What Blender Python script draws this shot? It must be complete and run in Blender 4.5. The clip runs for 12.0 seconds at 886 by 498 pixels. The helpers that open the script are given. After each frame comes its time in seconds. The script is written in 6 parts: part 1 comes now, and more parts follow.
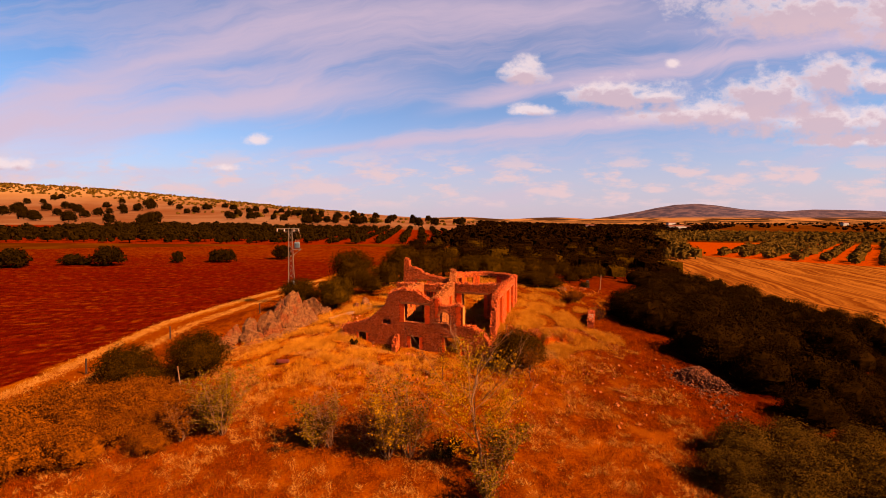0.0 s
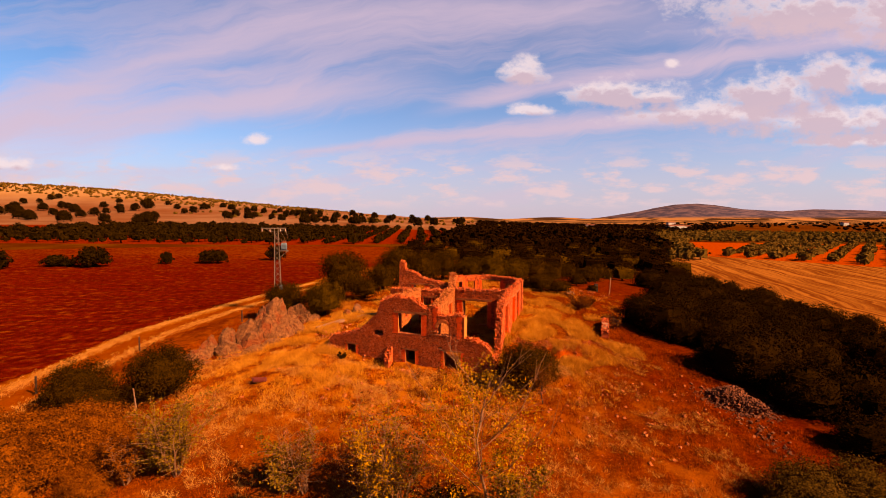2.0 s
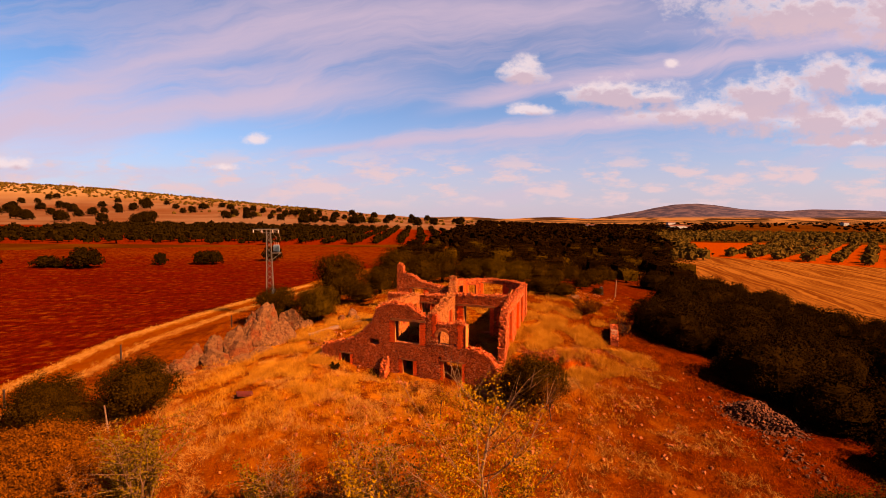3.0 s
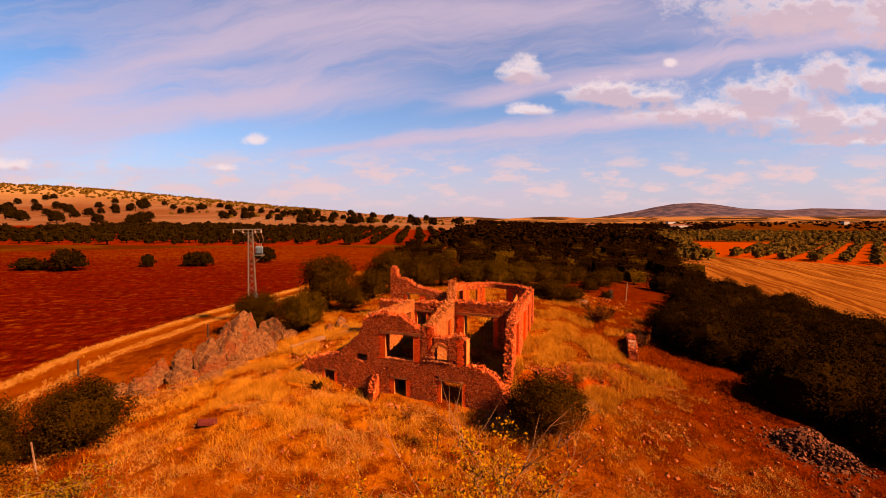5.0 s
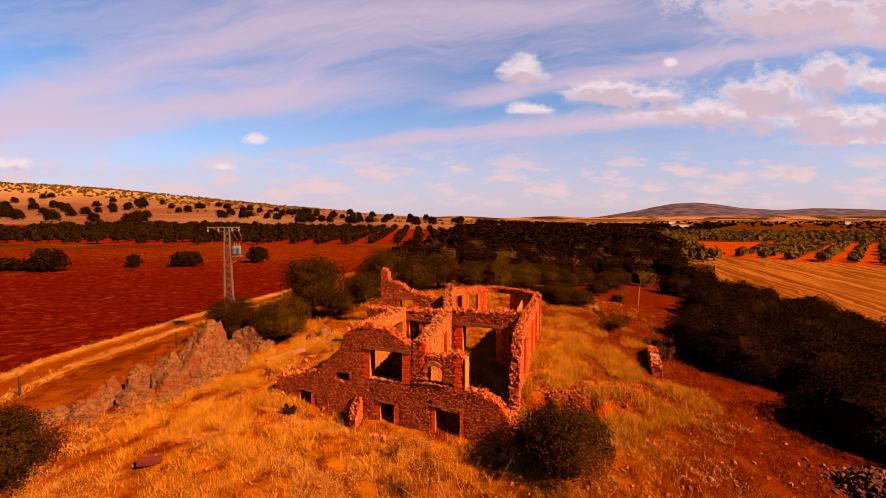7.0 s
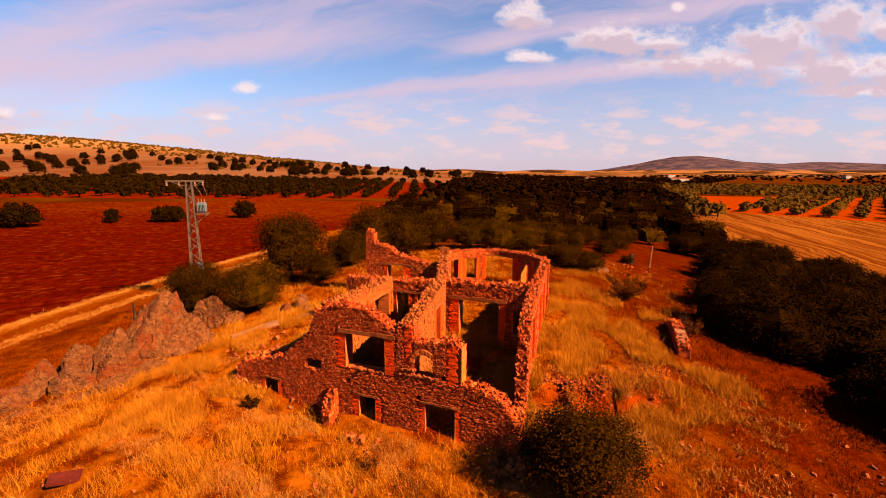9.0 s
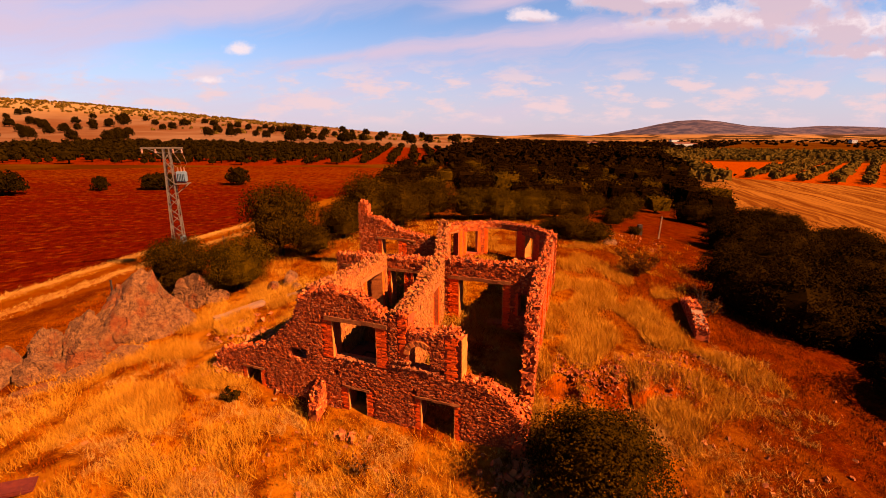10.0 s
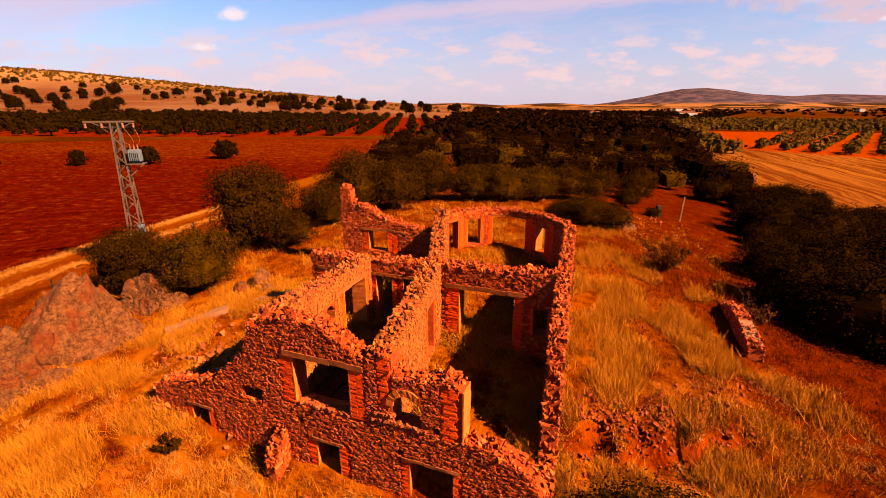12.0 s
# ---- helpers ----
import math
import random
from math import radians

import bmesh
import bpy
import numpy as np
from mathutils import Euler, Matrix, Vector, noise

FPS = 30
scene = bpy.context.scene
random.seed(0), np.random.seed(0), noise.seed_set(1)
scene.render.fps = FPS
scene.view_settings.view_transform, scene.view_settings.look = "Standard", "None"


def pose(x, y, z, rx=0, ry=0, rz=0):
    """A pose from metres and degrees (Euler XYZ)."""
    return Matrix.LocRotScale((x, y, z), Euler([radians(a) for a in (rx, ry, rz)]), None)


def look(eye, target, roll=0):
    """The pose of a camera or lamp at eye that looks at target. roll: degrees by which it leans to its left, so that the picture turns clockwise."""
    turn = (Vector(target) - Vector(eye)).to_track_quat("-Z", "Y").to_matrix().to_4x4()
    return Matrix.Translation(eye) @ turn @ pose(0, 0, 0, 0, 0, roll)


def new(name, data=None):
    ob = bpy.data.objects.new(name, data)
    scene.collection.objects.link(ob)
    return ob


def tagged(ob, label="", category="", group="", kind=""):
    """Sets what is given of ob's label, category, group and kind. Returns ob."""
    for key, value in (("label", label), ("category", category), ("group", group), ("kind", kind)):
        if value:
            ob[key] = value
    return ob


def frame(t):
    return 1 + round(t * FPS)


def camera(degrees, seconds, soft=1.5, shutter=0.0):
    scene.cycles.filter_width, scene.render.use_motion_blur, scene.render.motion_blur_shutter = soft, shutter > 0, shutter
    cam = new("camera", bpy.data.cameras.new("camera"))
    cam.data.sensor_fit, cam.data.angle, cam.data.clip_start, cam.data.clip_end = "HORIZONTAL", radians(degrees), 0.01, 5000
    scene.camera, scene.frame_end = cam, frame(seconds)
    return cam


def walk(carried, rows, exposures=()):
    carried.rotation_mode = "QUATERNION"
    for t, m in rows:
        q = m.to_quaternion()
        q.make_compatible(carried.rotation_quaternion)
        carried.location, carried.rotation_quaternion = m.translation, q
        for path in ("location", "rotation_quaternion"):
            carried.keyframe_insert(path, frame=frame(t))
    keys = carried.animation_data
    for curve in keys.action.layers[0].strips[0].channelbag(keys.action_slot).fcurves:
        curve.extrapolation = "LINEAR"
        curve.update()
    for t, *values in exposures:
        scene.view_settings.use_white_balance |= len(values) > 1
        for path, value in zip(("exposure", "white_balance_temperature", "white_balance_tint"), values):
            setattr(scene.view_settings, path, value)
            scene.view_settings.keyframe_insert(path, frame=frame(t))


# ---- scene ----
cam = camera(88.44, 12.0, soft=0.85)
PATH = [
    (0.0, pose(-0.000, -40.000, 12.000, 86.09, -0.02, 0.00)),
    (0.5, pose(0.014, -38.808, 11.897, 86.10, 0.01, -0.03)),
    (1.0, pose(0.003, -37.697, 11.842, 86.10, 0.01, -0.05)),
    (1.5, pose(0.038, -36.561, 11.843, 86.09, 0.00, -0.07)),
    (2.0, pose(0.045, -35.351, 11.887, 86.07, -0.02, -0.08)),
    (2.5, pose(0.022, -34.129, 11.923, 86.06, -0.01, -0.11)),
    (3.0, pose(0.024, -32.904, 11.982, 86.05, -0.05, -0.13)),
    (5.0, pose(0.198, -28.414, 11.828, 86.04, 0.10, -0.20)),
    (5.5, pose(0.259, -27.338, 11.729, 86.02, 0.08, -0.20)),
    (6.0, pose(0.362, -26.172, 11.648, 86.02, 0.10, -0.22)),
    (6.5, pose(0.426, -24.975, 11.604, 86.00, 0.09, -0.21)),
    (7.4, pose(0.567, -22.704, 11.555, 85.98, 0.0, -0.25)),
    (7.95, pose(0.633, -21.266, 11.528, 85.75, 0.0, -0.5)),
    (8.3, pose(0.676, -20.352, 11.511, 84.47, -0.11, -0.61)),
    (8.5, pose(0.709, -19.843, 11.518, 83.26, -0.12, -0.59)),
    (9.0, pose(0.764, -18.525, 11.538, 80.16, -0.10, -0.57)),
    (9.5, pose(0.857, -17.257, 11.543, 77.76, -0.06, -0.60)),
    (10.0, pose(0.864, -16.015, 11.595, 75.91, -0.03, -0.62)),
    (10.5, pose(0.878, -14.774, 11.653, 74.56, -0.03, -0.64)),
    (11.0, pose(0.936, -13.510, 11.681, 73.56, -0.02, -0.69)),
    (11.5, pose(1.013, -12.251, 11.674, 72.87, 0.03, -0.68)),
    (12.0, pose(1.064, -11.000, 11.673, 72.33, 0.08, -0.69)),
]
walk(cam, PATH, exposures=[(0.0, 2.52, 8900, 29), (6.7, 2.54, 8900, 29), (9.0, 2.62, 8900, 29), (12.0, 2.70, 8900, 29)])

# ---- light ----
SUN_TO = Vector((0.86, -0.505, 0.80)).normalized()
SUN_EL = math.asin(SUN_TO.z)
SUN_AZ = math.atan2(SUN_TO.x, SUN_TO.y)
sun_data = bpy.data.lights.new("sun", "SUN")
sun_data.energy, sun_data.angle, sun_data.color = 5.0, radians(0.5), (1.0, 0.72, 0.48)
sun = new("sun", sun_data)
sun.matrix_world = look((0, 0, 60), Vector((0, 0, 60)) - SUN_TO)


class Nodes:
    """A short way to write node trees."""

    def __init__(self, tree):
        self.tree = tree
        self.tree.nodes.clear()

    def add(self, kind, **props):
        n = self.tree.nodes.new(kind)
        for k, val in props.items():
            setattr(n, k, val)
        return n

    def put(self, sock, val):
        if isinstance(val, bpy.types.NodeSocket):
            self.tree.links.new(val, sock)
        elif val is not None:
            if sock.type == "RGBA" and len(val) == 3:
                val = (*val, 1.0)
            sock.default_value = val

    def math(self, op, a, b=0.0, c=None, clamp=False):
        n = self.add("ShaderNodeMath", operation=op, use_clamp=clamp)
        self.put(n.inputs[0], a)
        self.put(n.inputs[1], b)
        if c is not None:
            self.put(n.inputs[2], c)
        return n.outputs[0]

    def mul(self, a, b):
        return self.math("MULTIPLY", a, b)

    def plus(self, a, b):
        return self.math("ADD", a, b)

    def minus(self, a, b):
        return self.math("SUBTRACT", a, b)

    def step(self, val, lo, hi):
        n = self.add("ShaderNodeMapRange", interpolation_type="SMOOTHSTEP", clamp=True)
        self.put(n.inputs[0], val)
        self.put(n.inputs[1], lo)
        self.put(n.inputs[2], hi)
        return n.outputs[0]

    def mix(self, fac, a, b):
        n = self.add("ShaderNodeMix", data_type="RGBA")
        self.put(n.inputs[0], fac)
        self.put(n.inputs[6], a)
        self.put(n.inputs[7], b)
        return n.outputs[2]

    def noise(self, vec, scale, detail=4.0, rough=0.55, distort=0.0):
        n = self.add("ShaderNodeTexNoise")
        self.put(n.inputs["Vector"], vec)
        self.put(n.inputs["Scale"], scale)
        self.put(n.inputs["Detail"], detail)
        self.put(n.inputs["Roughness"], rough)
        self.put(n.inputs["Distortion"], distort)
        return n.outputs[0]

    def voronoi(self, vec, scale, feature="F1"):
        n = self.add("ShaderNodeTexVoronoi", feature=feature)
        self.put(n.inputs["Vector"], vec)
        self.put(n.inputs["Scale"], scale)
        return n.outputs[0]

    def split(self, vec):
        n = self.add("ShaderNodeSeparateXYZ")
        self.put(n.inputs[0], vec)
        return n.outputs[0], n.outputs[1], n.outputs[2]

    def join(self, x, y, z=0.0):
        n = self.add("ShaderNodeCombineXYZ")
        for s, val in zip(n.inputs, (x, y, z)):
            self.put(s, val)
        return n.outputs[0]

    def stretch(self, vec, sx, sy, sz, rz=0.0):
        """vec turned by rz degrees, then scaled along its axes."""
        if rz:
            t = self.add("ShaderNodeMapping")
            self.put(t.inputs[0], vec)
            t.inputs["Rotation"].default_value = (0, 0, radians(rz))
            vec = t.outputs[0]
        n = self.add("ShaderNodeMapping")
        self.put(n.inputs[0], vec)
        n.inputs["Scale"].default_value = (sx, sy, sz)
        return n.outputs[0]

    def surface(self, color, rough=0.9, bump=None, bump_size=0.02, metal=0.0, strength=1.0, spec=0.3):
        b = self.add("ShaderNodeBsdfPrincipled")
        self.put(b.inputs["Base Color"], color)
        self.put(b.inputs["Roughness"], rough)
        self.put(b.inputs["Metallic"], metal)
        self.put(b.inputs["Specular IOR Level"], spec)
        if bump is not None:
            n = self.add("ShaderNodeBump")
            self.put(n.inputs["Strength"], strength)
            self.put(n.inputs["Distance"], bump_size)
            self.put(n.inputs["Height"], bump)
            self.put(b.inputs["Normal"], n.outputs[0])
        out = self.add("ShaderNodeOutputMaterial")
        self.put(out.inputs[0], b.outputs[0])
        return b


# sky: clear blue with thin streaks high up and cumulus low over the plain
world = bpy.data.worlds.new("sky")
scene.world = world
world.use_nodes = True
W = Nodes(world.node_tree)
SKY_STRENGTH = 0.07
sky_tex = W.add("ShaderNodeTexSky", sky_type="NISHITA", sun_disc=False, sun_elevation=SUN_EL, sun_rotation=SUN_AZ,
                altitude=600, air_density=1.0, dust_density=0.6, ozone_density=6.0)
way = W.add("ShaderNodeTexCoord").outputs["Generated"]
dx, dy, dz = W.split(way)
ady = W.math("MAXIMUM", W.math("ABSOLUTE", dy), 0.08)
su, sv = W.math("DIVIDE", dx, ady), W.math("DIVIDE", dz, ady)
flat = W.join(su, sv)
warp = W.minus(W.noise(flat, 2.2, 4), 0.5)
lane = W.stretch(flat, 0.42, 3.4, 1.0, -9)
lx_, ly_ = W.split(lane)[:2]
thin = W.noise(W.join(lx_, W.plus(ly_, W.mul(warp, 0.9)), 1.2), 3.6, 8, 0.60)
fibre = W.noise(W.join(W.mul(lx_, 1.4), W.plus(W.mul(ly_, 2.6), W.mul(warp, 1.2)), 5.2), 4.0, 6, 0.6)
wisp = W.plus(W.mul(W.minus(thin, 0.5), 0.7), W.mul(W.minus(fibre, 0.5), 0.3))


def ribbon(height, slope, bow, wide, left, right, fade, amount):
    """One long band of thin high cloud: its middle line, half-width, ends and density."""
    line = W.plus(height, W.plus(W.mul(su, slope), W.mul(W.mul(su, su), bow)))
    off = W.plus(W.minus(sv, line), W.mul(warp, wide * 1.1))
    body = W.step(W.plus(W.math("ABSOLUTE", off), W.mul(wisp, -(wide * 1.5 + 0.06))), wide * 1.9, -wide * 0.3)
    ends = W.mul(W.step(su, left - fade, left + fade), W.step(su, right + fade, right - fade))
    return W.mul(W.mul(body, ends), amount)


cirrus = W.plus(W.mul(W.step(wisp, -0.07, 0.15), 0.34), W.plus(W.mul(W.step(su, -0.75, 0.1), 0.08), W.mul(W.step(sv, 0.26, 0.06), 0.20)))
for band_ in ((0.440, 0.05, -0.19, 0.052, -2.0, 0.45, 0.30, 0.78), (0.290, 0.095, 0.0, 0.040, -2.0, -0.10, 0.22, 0.82), (0.262, 0.06, -0.07, 0.060, -2.0, -0.62, 0.16, 0.55),
              (0.172, 0.09, 0.0, 0.013, -0.38, 0.46, 0.10, 0.80), (0.232, 0.22, -0.06, 0.020, 0.02, 1.6, 0.12, 0.80), (0.205, 0.02, 0.0, 0.016, 0.15, 1.2, 0.15, 0.45),
              (0.375, 0.04, 0.0, 0.020, 0.55, 2.0, 0.20, 0.60), (0.118, 0.03, 0.0, 0.014, -1.2, -0.45, 0.2, 0.45)):
    bar_ = ribbon(*band_)
    cirrus = W.minus(W.plus(cirrus, bar_), W.mul(cirrus, bar_))
cirrus = W.mul(cirrus, 0.94)
cirrus = W.mul(cirrus, W.step(dz, 0.80, 0.50))
haze = W.step(sv, 0.22, -0.03)
billow = W.noise(W.stretch(flat, 1.0, 1.5, 1.0), 14.0, 8, 0.55)
fine = W.noise(W.stretch(flat, 1.0, 1.4, 1.0), 30.0, 6, 0.6)
edge = W.plus(W.mul(W.minus(billow, 0.5), 2.6), W.mul(W.minus(fine, 0.5), 1.5))


def heaps(lift):
    """How deep a point, raised by lift, lies inside the heaped clouds, which are flat below and domed above."""
    deep = None
    for u0, v0, ra, rb in ((0.845, 0.292, 0.085, 0.055), (0.72, 0.258, 0.13, 0.050), (0.36, 0.262, 0.085, 0.034), (0.46, 0.262, 0.075, 0.026), (0.93, 0.290, 0.08, 0.030),
                           (0.60, 0.222, 0.22, 0.036), (0.86, 0.205, 0.26, 0.042), (0.90, 0.168, 0.14, 0.020), 
                           (0.78, 0.430, 0.22, 0.060), (0.98, 0.420, 0.2, 0.075), (0.170, 0.308, 0.046, 0.032), (0.185, 0.232, 0.042, 0.014), (-0.404, 0.166, 0.030, 0.016),
                           (-0.472, 0.108, 0.030, 0.009), (0.49, 0.330, 0.018, 0.011), (-0.97, 0.116, 0.07, 0.016), 
                           (1.30, 0.28, 0.2, 0.08), (-1.4, 0.2, 0.25, 0.06)):
        gx = W.math("POWER", W.mul(W.minus(su, u0), 1 / ra), 2.0)
        rise = W.plus(W.minus(sv, v0), lift)
        gy = W.math("POWER", W.math("MAXIMUM", W.mul(rise, 1 / rb), W.mul(rise, -1.4 / rb)), 2.0)
        blob = W.minus(1.0, W.math("SQRT", W.plus(gx, gy)))
        deep = blob if deep is None else W.math("MAXIMUM", deep, blob)
    return deep


cumulus = heaps(0.0)
front = W.step(dy, 0.0, 0.1)
puffs = W.mul(W.mul(W.step(W.plus(cumulus, edge), -0.38, 0.62), front), 0.86)
band = W.mul(W.step(sv, 0.012, 0.040), W.step(sv, 0.17, 0.09))
low_puffs = W.mul(W.step(W.noise(W.stretch(flat, 1.0, 3.0, 1.0), 9.0, 6, 0.6), 0.46, 0.62), W.mul(band, 0.95))
SKY_GAIN = W.add("ShaderNodeVectorMath", operation="MULTIPLY")
W.put(SKY_GAIN.inputs[0], sky_tex.outputs[0])
SKY_GAIN.inputs[1].default_value = (SKY_STRENGTH * 0.58, SKY_STRENGTH * 1.00, SKY_STRENGTH * 1.24)
clear = SKY_GAIN.outputs[0]
sky_col = W.mix(W.mul(haze, 0.80), clear, (0.246, 0.243, 0.346))
sky_col = W.mix(cirrus, sky_col, (0.276, 0.266, 0.384))
sky_col = W.mix(low_puffs, sky_col, (0.318, 0.300, 0.372))
lit = W.step(W.plus(heaps(0.022), W.mul(edge, 1.1)), 0.55, -0.15)
puff_col = W.mix(lit, (0.278, 0.256, 0.335), (0.368, 0.385, 0.462))
sky_col = W.mix(puffs, sky_col, puff_col)
back = W.add("ShaderNodeBackground")
W.put(back.inputs[0], sky_col)
back.inputs[1].default_value = 0.36
W.put(W.add("ShaderNodeOutputWorld").inputs[0], back.outputs[0])

# ---- materials ----
def material(name):
    m = bpy.data.materials.new(name)
    m.use_nodes = True
    n = Nodes(m.node_tree)
    return m, n, n.add("ShaderNodeNewGeometry").outputs["Position"]


def plain(name, dark, light, scale, rough=0.9, bump_size=0.01, metal=0.0, stain=None, per_object=0.0, per_island=0.0, spec=0.12):
    """A worn surface: two colours by noise at two scales, an optional stain colour, relief, and a change from piece to piece."""
    m, n, pos = material(name)
    big = n.noise(pos, scale * 0.22, 4)
    small = n.noise(pos, scale, 6, 0.65)
    mixf = n.step(n.plus(n.mul(big, 0.5), n.mul(small, 0.5)), 0.36, 0.64)
    if per_object:
        rnd = n.add("ShaderNodeObjectInfo").outputs["Random"]
        mixf = n.math("ADD", n.mul(mixf, 1 - per_object), n.mul(rnd, per_object), clamp=True)
    if per_island:
        rnd = n.add("ShaderNodeNewGeometry").outputs["Random Per Island"]
        mixf = n.math("ADD", n.mul(mixf, 1 - per_island), n.mul(rnd, per_island), clamp=True)
    col = n.mix(mixf, dark, light)
    if stain:
        col = n.mix(n.mul(n.step(n.noise(pos, scale * 0.5, 5), 0.54, 0.66), 0.7), col, stain)
    n.surface(col, rough, n.noise(pos, scale * 2.5, 6, 0.7), bump_size, metal, spec=spec)
    return m


def leafy(name, dark, light, rough=0.75):
    m, n, pos = material(name)
    info = n.add("ShaderNodeObjectInfo").outputs["Random"]
    isl = n.add("ShaderNodeNewGeometry").outputs["Random Per Island"]
    clump = n.step(n.noise(pos, 0.9, 3), 0.35, 0.65)
    f = n.math("ADD", n.mul(isl, 0.45), n.plus(n.mul(clump, 0.35), n.mul(info, 0.2)), clamp=True)
    n.surface(n.mix(f, dark, light), rough, spec=0.0)
    return m


STONE, so, so_p = material("rubble_stone")
so_rnd = so.add("ShaderNodeNewGeometry").outputs["Random Per Island"]
so_small, so_big = so.noise(so_p, 11.0, 6, 0.65), so.noise(so_p, 0.9, 4)
so_mix = so.math("ADD", so.mul(so.step(so_small, 0.36, 0.64), 0.30), so.mul(so_rnd, 0.70), clamp=True)
so_col = so.mix(so_mix, (0.0760, 0.0075, 0.0010), (0.3300, 0.0460, 0.0060))
so_col = so.mix(so.mul(so.step(so.math("FRACT", so.mul(so_rnd, 7.3)), 0.80, 0.84), 0.75), so_col, (0.3400, 0.0800, 0.0220))
so_col = so.mix(so.mul(so.step(so_big, 0.50, 0.62), 0.45), so_col, (0.1360, 0.0212, 0.0035))
so.surface(so_col, 0.92, so.noise(so_p, 24.0, 6, 0.7), 0.02, spec=0.12)
STONE_PALE = plain("pale_limed_rubble", (0.0877, 0.0176, 0.0028), (0.2314, 0.0629, 0.0111), 9.0, 0.92, 0.012, stain=(0.1356, 0.0352, 0.0070), per_island=0.6)
STONE_TOP = plain("pale_top_stone", (0.1232, 0.0220, 0.0046), (0.2468, 0.0552, 0.0124), 7.0, 0.9, 0.02, stain=(0.1030, 0.0144, 0.0025), per_object=0.5)
STONE_LOOSE = plain("loose_stone", (0.0918, 0.0162, 0.0037), (0.2192, 0.0531, 0.0132), 7.0, 0.9, 0.02, stain=(0.0849, 0.0134, 0.0031), per_island=0.6)
MORTAR = plain("lime_and_earth_mortar", (0.1123, 0.0138, 0.0027), (0.2281, 0.0351, 0.0074), 5.0, 0.95, 0.02)
BRICK = plain("red_brick", (0.2806, 0.0183, 0.0016), (0.5124, 0.0488, 0.0044), 11.0, 0.9, 0.006, per_object=0.5)
BRICK_JOINED = plain("red_brick_far", (0.2806, 0.0183, 0.0016), (0.5124, 0.0488, 0.0044), 11.0, 0.9, 0.006, per_island=0.5)
PLASTER = plain("old_lime_plaster", (0.2300, 0.0470, 0.0080), (0.3500, 0.0800, 0.0150), 5.0, 0.9, 0.012, stain=(0.1900, 0.0340, 0.0060))
TIMBER = plain("weathered_timber", (0.1015, 0.0204, 0.0036), (0.1668, 0.0420, 0.0091), 6.0, 0.85, 0.01)
CONCRETE = plain("pale_concrete", (0.0867, 0.0340, 0.0150), (0.1362, 0.0623, 0.0312), 3.5, 0.9, 0.01, stain=(0.0703, 0.0226, 0.0086))
ROCK, rk, rp = material("lichened_rock")
rk_big, rk_small, rk_fine = rk.noise(rp, 0.9, 5), rk.noise(rp, 4.0, 7, 0.7), rk.noise(rp, 17.0, 5, 0.7)
rk_crack = rk.step(rk.voronoi(rk.join(rk.plus(rk.split(rp)[0], rk.mul(rk_small, 0.5)), rk.split(rp)[1], rk.split(rp)[2]), 1.1, "DISTANCE_TO_EDGE"), 0.0, 0.035)
rk_col = rk.mix(rk.step(rk.plus(rk.mul(rk_small, 0.6), rk.mul(rk_fine, 0.4)), 0.36, 0.64), (0.0259, 0.0066, 0.0019), (0.1003, 0.0346, 0.0103))
rk_col = rk.mix(rk.mul(rk.step(rk_big, 0.52, 0.64), 0.60), rk_col, (0.0723, 0.0101, 0.0010))
rk_col = rk.mix(rk.mul(rk.step(rk_fine, 0.60, 0.70), 0.55), rk_col, (0.1264, 0.0504, 0.0153))
rk_col = rk.mix(rk.plus(0.86, rk.mul(rk_crack, 0.14)), (0.0101, 0.0022, 0.0003), rk_col)
rk_col = rk.mix(rk.mul(rk.step(rk.noise(rp, 6.5, 6, 0.75), 0.57, 0.66), 0.75), rk_col, (0.0224, 0.0052, 0.0012))
rk.surface(rk_col, 0.95, rk.plus(rk.mul(rk_small, 0.8), rk.plus(rk.mul(rk_fine, 0.35), rk.mul(rk_crack, 0.05))), 0.09, spec=0.08)
STEEL = plain("galvanised_steel", (0.0429, 0.0257, 0.0172), (0.0697, 0.0425, 0.0283), 8.0, 0.6, 0.002, metal=0.4, spec=0.3)
STEEL_GREY = plain("grey_painted_steel", (0.040, 0.052, 0.062), (0.065, 0.080, 0.092), 8.0, 0.5, 0.002)
CERAMIC = plain("brown_ceramic", (0.0765, 0.0255, 0.0170), (0.1360, 0.0510, 0.0255), 8.0, 0.3, 0.001)
RUST = plain("rusty_sheet", (0.0347, 0.0029, 0.0008), (0.0662, 0.0068, 0.0019), 5.0, 0.8, 0.006)
WHITEWASH = plain("whitewashed_wall", (0.1505, 0.1333, 0.1204), (0.1828, 0.1677, 0.1505), 1.0, 0.9, 0.01)
ROOF = plain("clay_tile_roof", (0.0516, 0.0115, 0.0043), (0.0774, 0.0219, 0.0086), 3.0, 0.9, 0.02)
BARK = plain("grey_brown_bark", (0.0104, 0.0040, 0.0019), (0.0276, 0.0111, 0.0054), 8.0, 0.95, 0.02)
TWIG = plain("pale_dry_twig", (0.0627, 0.0218, 0.0078), (0.1109, 0.0445, 0.0179), 8.0, 0.95, 0.005)
OAK_LEAF = leafy("holm_oak_leaf", (0.0032, 0.0014, 0.0001), (0.0238, 0.0090, 0.0007))
OAK_PALE_LEAF = leafy("paler_oak_leaf", (0.0044, 0.0020, 0.0002), (0.0369, 0.0150, 0.0010))
FIELD_LEAF = leafy("field_oak_leaf", (0.0025, 0.0012, 0.0001), (0.0110, 0.0046, 0.0005))
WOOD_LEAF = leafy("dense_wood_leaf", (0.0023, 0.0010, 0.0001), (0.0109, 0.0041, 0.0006))
